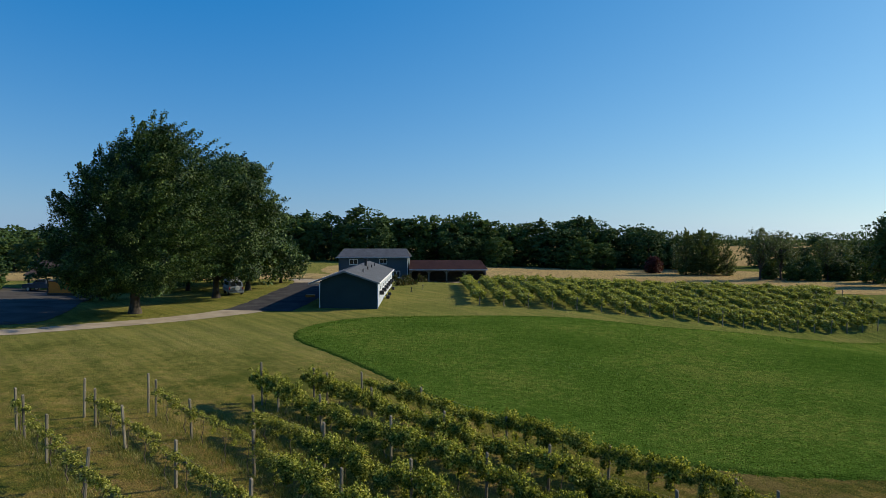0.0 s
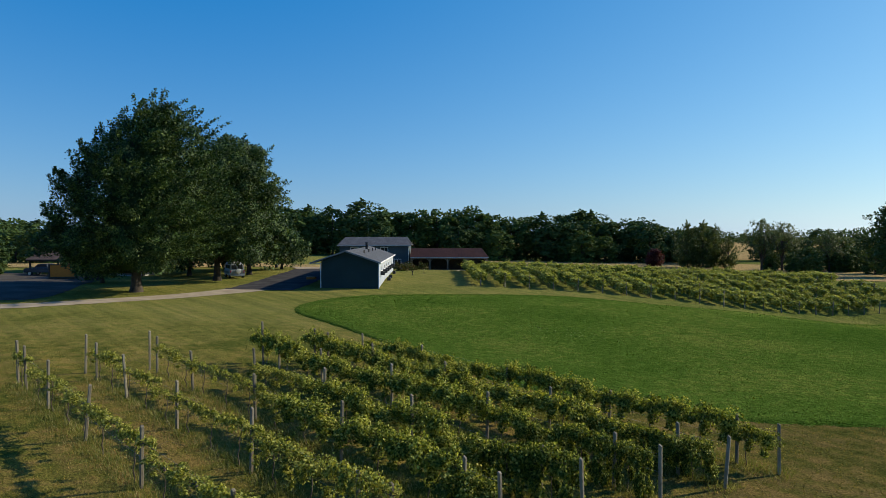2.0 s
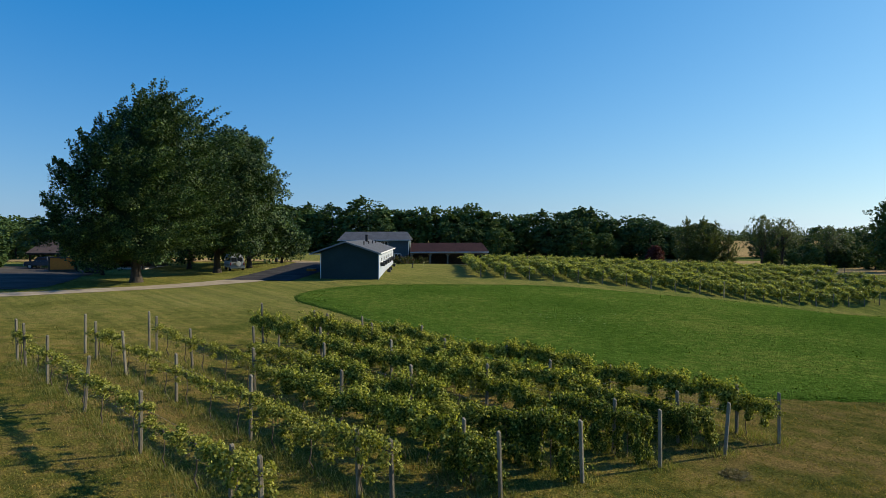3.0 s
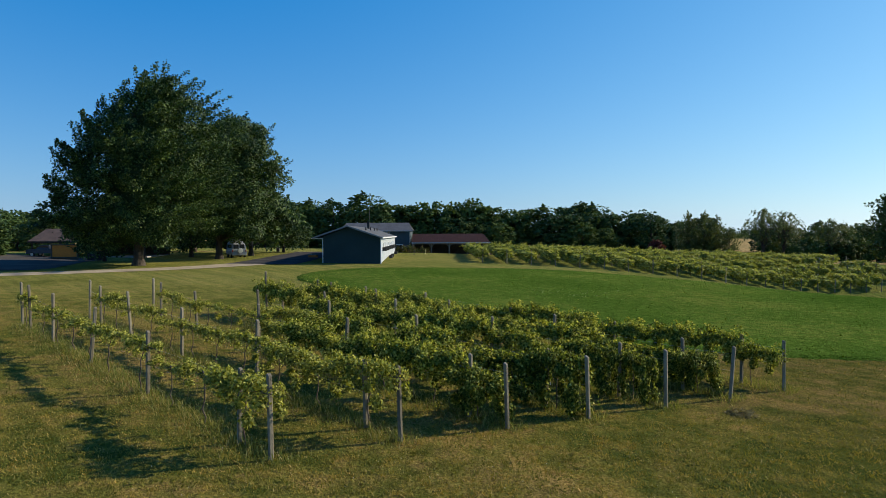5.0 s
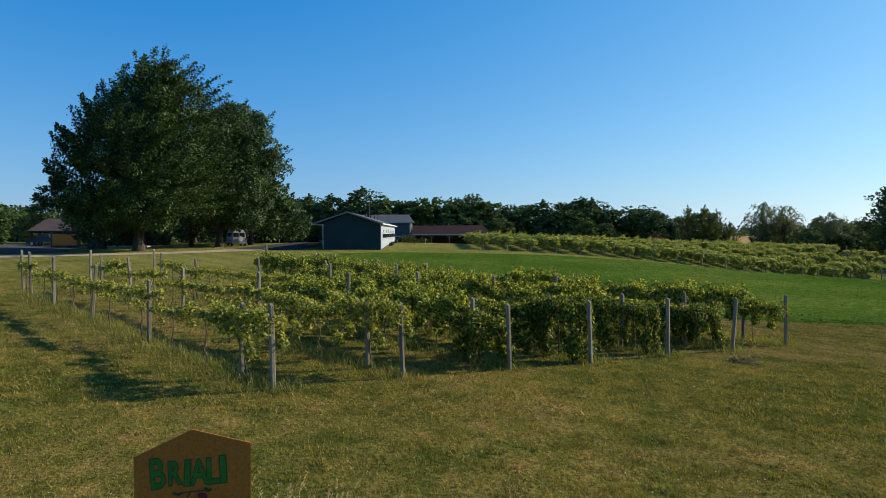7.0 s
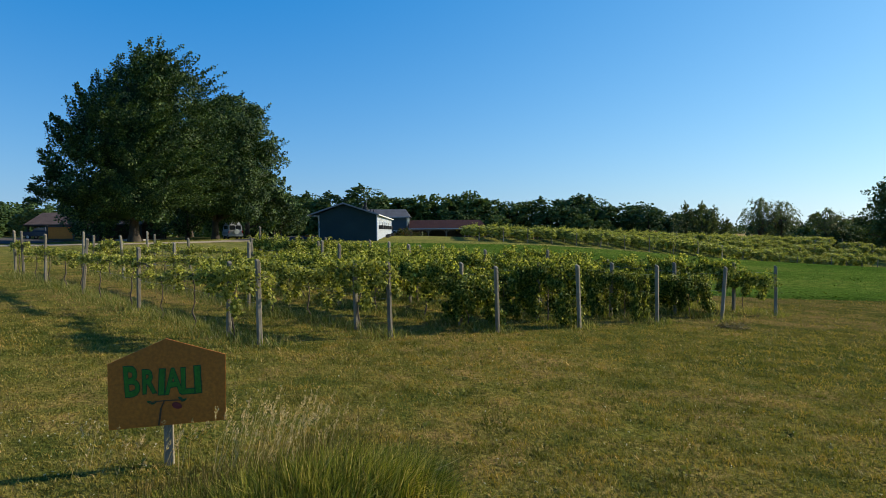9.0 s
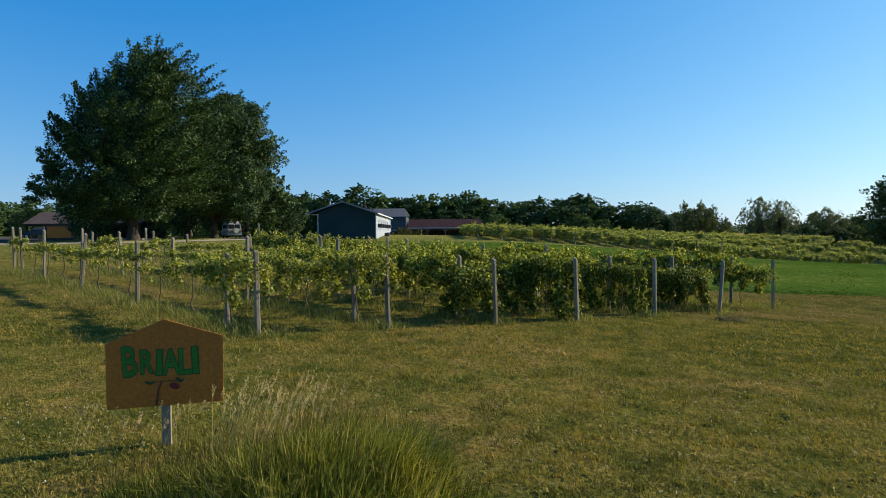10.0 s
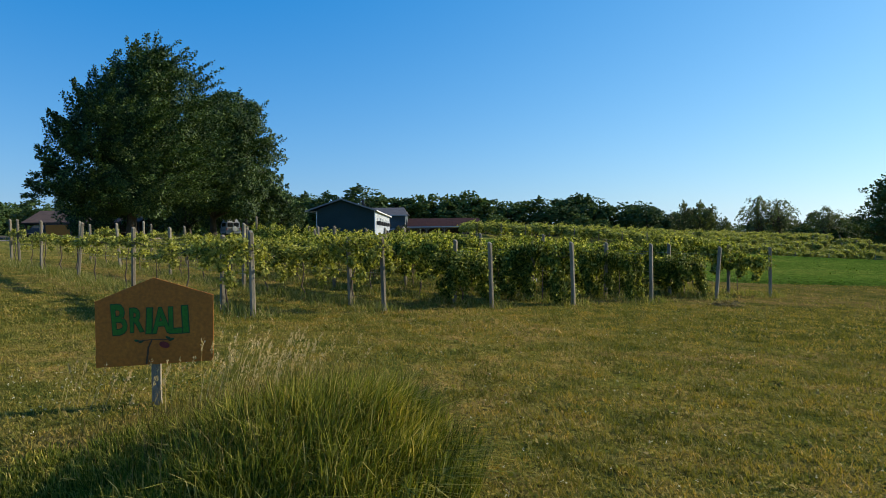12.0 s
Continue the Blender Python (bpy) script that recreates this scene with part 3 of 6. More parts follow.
def clump_arrays(r, c, radii, per, leaf, up=0.5, stray=0.4, fill=0.62, away=None, pull=0.6, light=(0, 0, 0)):
    """Leaves over rounded clumps at c with half-axes radii; away is the way each clump faces."""
    n = len(c)
    d = random_dirs(n * per, r).reshape(n, per, 3)
    if away is not None:
        d = unit(d + away[:, None] * pull)
    p = c[:, None] + d * radii[:, None] * r.uniform(fill, 1.06, (n, per, 1))
    d = d.reshape(-1, 3)
    face = unit(d * 0.9 + np.array([0, 0, up]) + np.array(light) + r.normal(0, stray, d.shape))
    along = unit(r.normal(0, 0.6, d.shape) + d * 0.3 - np.array([0, 0, 0.45]))
    return p.reshape(-1, 3), along, face, leaf * r.uniform(0.65, 1.35, len(d))


def bough_crown(seed, height, profile, boughs, per_bough, leaf, size, fingers=0, per_finger=0, reach=2.0, wind=0.0, skew=(0, 0), base=(0, 0), inner=0.35, rough=0.1, flat=0.72, stray=0.4, finger_low=0.05, shell=1.0):
    """A crown of rounded leafy boughs inside an uneven envelope, with shoots that stand out of it like fingers."""
    r = np.random.default_rng(seed)
    hs, rs = np.array([a for a, _ in profile]), np.array([b for _, b in profile])
    ph = r.uniform(0, 6.28, 4)

    def spots(n, low, push):
        h = r.uniform(low, 1.0, n * 6)
        h = h[r.random(len(h)) < np.interp(h, hs, rs) / rs.max() * 0.9 + 0.1][:n]
        ang = r.uniform(0, 2 * np.pi, len(h))
        lump = 1 + rough * (np.sin(3 * ang + ph[0] + 7 * h) + 0.8 * np.sin(5 * ang + ph[1] - 12 * h) + 0.6 * np.sin(2 * ang + ph[2] + 19 * h))
        rad = np.maximum(np.interp(h, hs, rs) * lump * push(len(h)) - 0.45 * size, 0.1)
        c = np.stack([rad * np.cos(ang) + skew[0] * h ** 2 + base[0] * (1 - h) ** 2, rad * np.sin(ang) + skew[1] * h ** 2 + base[1] * (1 - h) ** 2, h * (height - 0.5 * size)], 1)
        return c, h, ang
    c, h, ang = spots(boughs, hs[0], lambda n: shell * r.random(n) ** inner)
    out = unit(np.stack([np.cos(ang), np.sin(ang), 0.25 + 1.3 * (h - 0.4)], 1))
    k = size * r.uniform(0.65, 1.3, (len(c), 1))
    got = [clump_arrays(r, c, k * np.array([1.0, 1.0, flat]), per_bough, leaf, 0.45, stray, 0.72, out)]
    if fingers:
        b, h, ang = spots(fingers, hs[0] + finger_low, lambda n: r.uniform(0.86, 1.04, n))
        way = unit(np.stack([np.cos(ang) + wind * h, np.sin(ang), 0.15 + 1.5 * (h - 0.25)], 1) + r.normal(0, 0.16, (len(b), 3)))
        t = r.random((len(b), per_finger, 1))
        long = reach * r.uniform(0.45, 1.25, (len(b), 1, 1)) * (0.55 + 0.6 * h[:, None, None])
        p = b[:, None] + way[:, None] * (t - 0.35) * long + r.normal(0, 1, (len(b), per_finger, 3)) * (0.09 + 0.25 * (1 - t)) * np.array([1, 1, 0.75])
        p[..., 0] += wind * 0.35 * t[..., 0] ** 2 * long[..., 0]
        m = len(b) * per_finger
        w = np.repeat(way, per_finger, 0)
        got.append((p.reshape(-1, 3), unit(w + r.normal(0, 0.5, (m, 3))), unit(np.array([0, 0, 0.9]) + w * 0.35 + r.normal(0, 0.45, (m, 3))), leaf * r.uniform(0.65, 1.3, m)))
    return [np.concatenate(a) for a in zip(*got)] + [c]


def bough_tree(name, m, label, category, seed, height, profile, trunk_r, limbs, material, group="", core=None, **shape):
    p, a, fc, s, c = bough_crown(seed, height, profile, **shape)
    skew = shape.get("skew", (0, 0))
    thing = empty(name, m, label, category, group)
    v, f = wood_arrays(seed, height, trunk_r, c, limbs, skew)
    part("trunk", mesh_of("trunk", v, f, BARK, True), None, thing)
    v, f = leaf_arrays(p, a, fc, s)
    if core:
        v, f = join_arrays([(v, f), core_arrays(seed, height, profile, skew, *core)])
    part("crown", mesh_of("crown", v, f, material), None, thing)
    return thing


def tree(name, m, label, category, seed, height, profile, n_clumps, per_clump, leaf, spread, trunk_r, limbs, material, group="", **shape):
    p, a, fc, s, c = crown_arrays(seed, height, profile, n_clumps, per_clump, leaf, spread, **shape)
    thing = empty(name, m, label, category, group)
    v, f = wood_arrays(seed, height, trunk_r, c, limbs, shape.get("skew", (0, 0)))
    part("trunk", mesh_of("trunk", v, f, BARK, True), None, thing)
    v, f = leaf_arrays(p, a, fc, s)
    part("crown", mesh_of("crown", v, f, material), None, thing)
    return thing


def on_ground(x, y, turn=0, scale=1.0, sink=0.05):
    return pose(x, y, gz(x, y) - sink, 0, 0, turn) @ Matrix.Scale(scale, 4)


MAPLE_SHAPE = [(0.13, 5.6), (0.18, 7.3), (0.26, 8.3), (0.42, 8.0), (0.6, 7.6), (0.76, 6.5), (0.87, 5.0), (0.95, 3.2), (1.0, 1.3)]
BROAD_SHAPE = [(0.17, 4.6), (0.22, 6.2), (0.4, 7.6), (0.62, 7.6), (0.82, 6.2), (0.93, 4.2), (1.0, 1.6)]
bough_tree("maple_tree", on_ground(-32.5, 64.3), "large dark green maple with wind-swept shoots beside the lane", "tree", 11, 19.6, MAPLE_SHAPE, 0.5, 60, MAPLE, core=(0.45, 14, 16),
           boughs=330, per_bough=225, leaf=0.2, size=1.3, fingers=400, per_finger=165, finger_low=0.07, reach=3.2, wind=0.7, skew=(3.2, 0.0), base=(-1.8, 0.0), rough=0.045, stray=0.28, shell=0.86)
bough_tree("maple_tree", on_ground(-30.0, 80.6), "tall rounded maple with dense dark foliage by the drive", "tree", 12, 18.9, BROAD_SHAPE, 0.42, 50, MAPLE, core=(0.5, 14, 16),
           boughs=260, per_bough=255, leaf=0.23, size=1.45, fingers=300, per_finger=75, reach=1.8, wind=0.2, skew=(2.4, 0.0), rough=0.09, stray=0.28, shell=0.95)
shade_tree = bough_tree("shade_tree", on_ground(-29.4, 92), "leafy shade tree on the lawn by the drive", "tree", 13, 11.5, [(0.16, 4.6), (0.24, 6.0), (0.45, 7.0), (0.65, 6.9), (0.82, 5.4), (0.93, 3.4), (1.0, 1.2)], 0.34, 30, MAPLE, group="shade trees",
                        boughs=100, per_bough=80, leaf=0.38, size=1.4, fingers=60, per_finger=30, reach=1.6)
shade_tree.matrix_world = on_ground(-29.4, 92, 0, 1.0)
for x, y, turn, k in ((-39.2, 93.8, 70, 0.85), (-44.6, 79.5, 140, 0.62), (-28.2, 106, 260, 0.66), (-47, 114, 80, 1.1), (-36.5, 104, 310, 1.0)):
    copy_thing(shade_tree, on_ground(x, y, turn, k))

# woods behind the fields: a few kinds, repeated with other turns and sizes
WOODS = []
for i, (seed, h, prof, mat) in enumerate(((21, 22, [(0.03, 4.0), (0.2, 5.8), (0.5, 6.6), (0.75, 5.9), (0.9, 4.2), (0.97, 2.4), (1, 1.0)], WOOD_A),
                                          (22, 21, [(0.03, 4.5), (0.25, 6.6), (0.55, 7.2), (0.8, 6.0), (0.92, 4.2), (0.98, 2.2), (1, 1)], WOOD_A),
                                          (23, 20, [(0.03, 4.6), (0.3, 6.2), (0.6, 6.4), (0.8, 5.6), (0.93, 3.6), (1, 1.2)], WOOD_B),
                                          (24, 23, [(0.03, 4.2), (0.3, 5.4), (0.6, 6.0), (0.82, 4.9), (0.94, 3.0), (1, 1.0)], WOOD_A),
                                          (25, 21, [(0.03, 4.0), (0.3, 6.0), (0.6, 6.6), (0.82, 5.2), (0.94, 3.2), (1, 1)], WOOD_B))):
    tr = bough_tree("oak_tree", on_ground(-140 + 10 * i, 300), "broad dark green woodland oak at the field edge", "tree", seed, h, prof, 0.35, 6, mat, group="woodland edge",
                    boughs=100, per_bough=28, leaf=0.98, size=1.5, inner=0.2, rough=0.08, flat=0.9, stray=0.3)
    WOODS.append(tr)
wr = random.Random(5)
placed = [(-140, 300), (-130, 300), (-120, 300), (-110, 300), (-100, 300)]


def wood(x, y, h):
    # the tree line stands open where the dry field runs through to the horizon
    if x > 90 and 0.455 < x / y < 0.512:
        return
    src = WOODS[wr.randrange(5)]
    k = h / 21.5 * wr.uniform(0.9, 1.1)
    m = on_ground(x, y, wr.uniform(0, 360), 1, 0.3) @ Matrix.Diagonal((k * wr.uniform(1.25, 1.7), k * wr.uniform(1.25, 1.7), k, 1))
    copy_thing(src, m)


x = -92.0
while x < 124:
    h = 23.2 - max(0, x - 40) * 0.05 + 1.2 * math.sin(x * 0.11) + 1.2 * math.sin(x * 0.037 + 1)
    wood(x, 288 + wr.uniform(-7, 7), h)
    if wr.random() < 0.25:
        wood(x + 3, 303 + wr.uniform(-5, 5), h * 1.02)
    if wr.random() < 0.55:
        wood(x + wr.uniform(-3, 3), 276 + wr.uniform(-3, 3), h * wr.uniform(0.45, 0.7))
    x += wr.uniform(6.5, 9.5)
for x, y, h in ((-98, 262, 20), (-112, 240, 18), (-128, 222, 15), (-142, 205, 13), (-152, 190, 12), (-136, 214, 13), (-120, 232, 14), (-166, 186, 13), (-180, 176, 13), (-150, 214, 14), (-118, 168, 10), (-134, 160, 10)):
    wood(x, y, h)
x = 100.0
while x < 270:
    wood(x, 305 + wr.uniform(-8, 8), wr.uniform(8, 10) if 130 < x < 150 else wr.uniform(12, 15.5))
    x += wr.uniform(6, 9)
for k in range(26):
    y = wr.uniform(196, 216)
    x = wr.uniform(0.50, 0.73) * y
    wood(x, y + 6, wr.uniform(4.5, 8.5))
for k in range(12):
    y = wr.uniform(150, 186)
    wood(-wr.uniform(0.63, 0.86) * y, y, wr.uniform(8.5, 11.5))
# bushy growth before the pavilion
for x, y, h in ((-66.5, 88, 6.5), (-68.5, 88, 7.0), (-69.0, 83.5, 5.0)):
    wood(x, y, h)
# open right-hand edge: lower trees, a poplar clump, willows
for x, y, h in ((104, 262, 13), (112, 280, 12), (128, 214, 8.5), (137, 206, 10.5), (146, 210, 10), (152, 199, 11), (134, 190, 9), (121, 200, 7.5), (143, 184, 8), (158, 188, 15), (166, 178, 16)):
    wood(x, y, h)
willow = tree("willow_tree", on_ground(106, 204, 0, 1.0), "sparse willow with drooping grey-green branches", "tree", 31, 17.6, [(0.36, 2.2), (0.52, 4.8), (0.75, 5.8), (0.9, 4.4), (1, 1.8)], 120, 26, 0.42, 0.4, 0.35, 40, WILLOW, group="field-edge willows", droop=0.8, rough=0.5, inner=0.3, length=2.2)
copy_thing(willow, on_ground(114, 206, 120, 0.95))
copy_thing(willow, on_ground(128, 203, 60, 0.8))
copy_thing(willow, on_ground(147, 196, 200, 0.9))
poplar = tree("poplar_tree", on_ground(96, 232), "feathery upright poplar at the field edge", "tree", 32, 18, [(0.03, 3.5), (0.2, 5.2), (0.5, 5.2), (0.75, 3.8), (0.9, 2.2), (1, 0.6)], 260, 22, 0.5, 0.35, 0.35, 12, WILLOW, group="field-edge poplars", rough=0.35, outward=1.4, length=2.2, lift=1.4)
poplar.matrix_world = on_ground(99, 234, 0, 0.98)
copy_thing(poplar, on_ground(104.5, 236, 90, 0.92))
copy_thing(poplar, on_ground(94, 236, 200, 1.0))
copy_thing(poplar, on_ground(108, 232, 150, 0.66))
tree("cottonwood_tree", on_ground(127, 172), "tall open-crowned cottonwood at the edge of the field", "tree", 33, 21.5, [(0.1, 3.5), (0.3, 6.5), (0.55, 6.8), (0.8, 4.8), (1, 1.5)], 480, 24, 0.6, 0.5, 0.5, 30, WOOD_A, rough=0.4, inner=0.3, length=1.8)
beech = tree("copper_beech", on_ground(90.5, 262), "round purple-leaved tree at the far side of the dry field", "tree", 34, 6.6, [(0.05, 2.6), (0.3, 3.4), (0.6, 3.3), (0.85, 2.3), (1, 0.8)], 260, 30, 0.4, 0.42, 0.18, 6, PURPLE, rough=0.05)
beech.matrix_world = on_ground(84.9, 246) @ Matrix.Diagonal((1.05, 1.05, 1.0, 1))

# far woods on the horizon
r = np.random.default_rng(9)
n = 26000
X = r.uniform(-700, 1200, n)
p = np.stack([X, 1050 + r.normal(0, 25, n), r.random(n) ** 1.1 * (19 + 4 * np.sin(X * 0.02) + 3 * np.sin(X * 0.071))], 1)
p[:, 2] += ground_z(p[:, 0], p[:, 1])
v, f = leaf_arrays(p, random_dirs(n, r), random_dirs(n, r), r.uniform(2.2, 4.0, n))
tagged(new("far_woods", mesh_of("far_woods", v, f, WOOD_A)), "distant band of woods on the horizon", "woods", kind="stuff")


# ---- near vineyard ----
def vine_foliage(seed, leaf, long, clumps, per_clump, top=1.4, wide=0.24, round=0.32, skirt=0, hem=0.7, shoots=12, per_shoot=20, lift=0.4, light=(0, 0, 0)):
    """Rounded leafy masses along the cordon, a hanging skirt below them, and loose shoots that rise, arch over and trail."""
    r = np.random.default_rng(seed)
    x = (np.arange(clumps) + r.uniform(0, 1, clumps)) / clumps * long - long / 2
    c = np.stack([x, r.normal(0, wide, clumps), top + r.uniform(-0.6, 0.35, clumps) * round], 1)
    rad = round * r.uniform(0.6, 1.2, (clumps, 1)) * np.array([1.15, 0.9, 0.8])
    away = unit(np.stack([np.zeros(clumps), c[:, 1] * 1.5, np.full(clumps, 0.25)], 1))
    got = [clump_arrays(r, c, rad, per_clump, leaf, 0.3, 0.42, 0.4, away, 0.35, light)]
    if skirt:
        c = np.stack([r.uniform(-long / 2, long / 2, skirt), r.choice((-1, 1), skirt) * wide * r.uniform(0.5, 1.5, skirt), r.uniform(hem, top - 0.25, skirt)], 1)
        rad = round * r.uniform(0.5, 0.95, (skirt, 1)) * np.array([0.9, 0.75, 1.0])
        away = unit(np.stack([np.zeros(skirt), c[:, 1] * 2.0, np.full(skirt, 0.1)], 1))
        got.append(clump_arrays(r, c, rad, int(per_clump * 0.75), leaf, 0.15, 0.42, 0.4, away, 0.5, light))
    x0 = r.uniform(-long / 2, long / 2, shoots)
    side, rise, drop = r.normal(0, wide * 1.7, shoots), lift * r.uniform(0.3, 1.2, shoots), r.uniform(0.05, 1.0, shoots) * (top - hem) * 1.3
    t = r.random((shoots, per_shoot))
    p = np.stack([x0[:, None] + r.normal(0, 0.3, (shoots, 1)) * t, side[:, None] * t ** 0.8, top + rise[:, None] * np.sin(np.minimum(t * 2.4, 2.4)) - drop[:, None] * t ** 2.4], -1).reshape(-1, 3)
    n = len(p)
    p += r.normal(0, 0.035, (n, 3))
    got.append((p, unit(r.normal(0, 0.7, (n, 3)) - np.array([0, 0, 0.5])), unit(r.normal(0, 0.55, (n, 3)) + np.array([0, 0, 0.5]) + np.array(light)), leaf * r.uniform(0.5, 1.1, n)))
    p, a, fc, s = [np.concatenate(q) for q in zip(*got)]
    p[:, 2] = np.maximum(p[:, 2], 0.08)
    return leaf_arrays(p, a, fc, s, slim=1.15)


def vine_wood(seed, long, top=1.36):
    r = np.random.default_rng(seed + 3)
    z = np.linspace(-0.1, top, 7)
    trunk = np.stack([r.normal(0, 0.035, 7), r.normal(0, 0.03, 7), z], 1)
    pieces = [tube_arrays(trunk, np.linspace(0.024, 0.013, 7), 6)]
    for sgn in (-1, 1):
        xs = np.linspace(0, sgn * long / 2, 6)
        pieces.append(tube_arrays(np.stack([xs, r.normal(0, 0.03, 6), top + r.normal(0, 0.03, 6)], 1), np.linspace(0.022, 0.010, 6), 5))
    for k in range(7):
        x = r.uniform(-long / 2, long / 2)
        s = r.normal(0, 0.3)
        pieces.append(tube_arrays([(x, 0, top), (x + 0.05, s * 0.5, top + 0.05), (x + 0.1, s, top - 0.2), (x + 0.12, s * 1.1, top - 0.6)], [0.004, 0.004, 0.003, 0.002], 4))
    return join_arrays(pieces)


def vine(m, label, seed, leaf, long, group, mat, **shape):
    thing = empty("grapevine", m, label, "grapevine", group)
    v, f = vine_wood(seed, long, shape["top"] - 0.04)
    part("vine_trunk", mesh_of("vine_trunk", v, f, VINEWOOD, True), None, thing)
    v, f = vine_foliage(seed, leaf, long, **shape)
    part("foliage", mesh_of("foliage", v, f, mat), None, thing)
    return thing


def post_bm(h, w):
    bm = box_bm((w, w, h + 0.4), (0, 0, h / 2 - 0.2), 0.018)
    for vt in bm.verts:
        if vt.co.z > h - 0.05:
            vt.co.z += 0.02 * (1 if vt.co.x > 0 else -1)
    return bm


ROW_WAY = Vector((-0.715, 0.699, 0))
ROW_TURN = math.degrees(math.atan2(ROW_WAY.y, ROW_WAY.x))
ROW_STARTS = [(-3.8, 12.65), (-1.17, 14.1), (1.46, 15.3), (3.78, 16.4), (6.35, 17.7), (8.8, 18.9), (11.2, 20.2)]
# distances of the posts along each row and, per row, where its vines change from one habit to the next
ROW_POSTS = [[0, 1.4, 6.95, 12.3, 17.3, 21.1, 22.7], [0, 1.3, 6.75, 12.4, 17.8, 21.9, 23.7], [0, 1.3, 6.8, 12.5, 18.3, 22.6, 23.6], [0, 1.4, 6.8, 12.1, 17.8],
             [0, 1.5, 6.65, 12.0, 17.2, 21.2, 22.9], [0, 1.5, 6.6, 12.2, 17.4, 21.3, 22.6], [0, 1.35, 6.3, 11.5, 17.3, 22.3]]
HABITS = [[(3.2, "mid"), (8.9, "thin"), (9.8, ""), (12.6, "thin"), (13.8, ""), (19.0, "thin"), (21.6, ""), (30, "thin")],
          [(7.0, "mid"), (10.6, "thin"), (11.4, ""), (30, "thin")],
          [(1.6, "heavy"), (9.0, "full"), (13.0, "mid"), (30, "thin")],
          [(3.2, "heavy"), (13.2, "full"), (30, "mid")],
          [(4.4, "heavy"), (30, "full")], [(4.6, "heavy"), (30, "full")], [(30, "full")]]
VINE_KINDS = {"thin": dict(leaf=0.068, clumps=9, per_clump=60, top=1.4, wide=0.09, round=0.17, skirt=2, hem=0.95, shoots=20, per_shoot=22, lift=0.2),
              "mid": dict(leaf=0.073, clumps=10, per_clump=110, top=1.38, wide=0.15, round=0.25, skirt=7, hem=0.6, shoots=30, per_shoot=24, lift=0.3),
              "full": dict(leaf=0.084, clumps=11, per_clump=190, top=1.34, wide=0.22, round=0.325, skirt=5, hem=0.7, shoots=48, per_shoot=26, lift=0.5),
              "heavy": dict(leaf=0.084, clumps=10, per_clump=215, top=1.3, wide=0.24, round=0.35, skirt=20, hem=0.28, shoots=60, per_shoot=26, lift=0.42)}
VINE_LABELS = {"thin": "thin young grapevine with yellow-green leaves on a trellis", "mid": "slender yellow-green grapevine drooping from its trellis wire",
               "full": "leafy green grapevine trained on a wire trellis", "heavy": "dense green grapevine hanging to the grass, leaves darkened for shade"}
FRONT_POSTS = [1.82, 1.8, 1.7, 1.75, 1.74, 1.68, 1.7]
pr = random.Random(3)

NEAR_SUN = pose(0, 0, 0, 0, 0, -ROW_TURN) @ sun_way * 0.3
FAR_SUN = pose(0, 0, 0, 0, 0, -90) @ sun_way * 0.45
first_post = None
made_vines = {}
for row, (sx, sy) in enumerate(ROW_STARTS):
    end = ROW_POSTS[row][-1]
    for d in ROW_POSTS[row]:
        x, y = sx + ROW_WAY.x * d, sy + ROW_WAY.y * d
        h = FRONT_POSTS[row] if d == 0 else 1.73 if d < 2 else 2.45 if (row, d) == (4, 22.9) else pr.uniform(1.55, 1.7) if row == 6 else pr.uniform(1.85, 2.1)
        m = pose(x, y, gz(x, y), pr.gauss(0, 1.6), pr.gauss(0, 1.6), ROW_TURN + pr.gauss(0, 6)) @ Matrix.Diagonal((1, 1, h / 1.85, 1))
        if first_post is None:
            first_post = part("trellis_post", post_bm(1.85, 0.1), POST, None)
            tagged(first_post, "weathered grey wooden trellis post in the mown vineyard", "post", "near trellis posts")
            first_post.matrix_world = m
        else:
            copy_thing(first_post, m)
    # wires
    for hz in (1.42, 0.9):
        ds = np.linspace(0, end, 24)
        pts = [(sx + ROW_WAY.x * d, sy + ROW_WAY.y * d, gz(sx + ROW_WAY.x * d, sy + ROW_WAY.y * d) + hz - 0.02 * math.sin(d * 1.2)) for d in ds]
        v, f = tube_arrays(pts, np.full(24, 0.002), 4)
        tagged(new("trellis_wire", mesh_of("trellis_wire", v, f, GALV)), "thin galvanised wire strung between trellis posts", "wire", "near trellis wires")
    d = 1.2 if row < 2 else 1.05
    while d < end - 0.3:
        kind = next(name for far, name in HABITS[row] if d < far)
        # the first vine of a dense row begins right behind its end post
        tight = row > 1 and d < 1.1
        step = pr.uniform(1.55, 1.75) if kind == "heavy" or tight else pr.uniform(1.9, 2.2)
        if kind:
            x, y = sx + ROW_WAY.x * d, sy + ROW_WAY.y * d
            slope = (gz(x + ROW_WAY.x, y + ROW_WAY.y) - gz(x - ROW_WAY.x, y - ROW_WAY.y)) / 2
            m = pose(x, y, gz(x, y), 0, -math.degrees(math.atan(slope)), ROW_TURN) @ Matrix.Diagonal((0.72 if tight else 1, pr.uniform(0.8, 1.15), pr.uniform(0.8, 1.08), 1))
            pick = (kind, pr.randrange(5 if kind in ("full", "mid") else 3))
            if pick in made_vines:
                copy_thing(made_vines[pick], m)
            else:
                made_vines[pick] = vine(m, VINE_LABELS[kind], 200 + len(made_vines), long=2.5, group="near vineyard vines", mat={"full": VINELEAF, "heavy": VINELEAF_SHADED}.get(kind, YOUNGLEAF), light=NEAR_SUN, **VINE_KINDS[kind])
        else:
            step = 0.9
        d += step

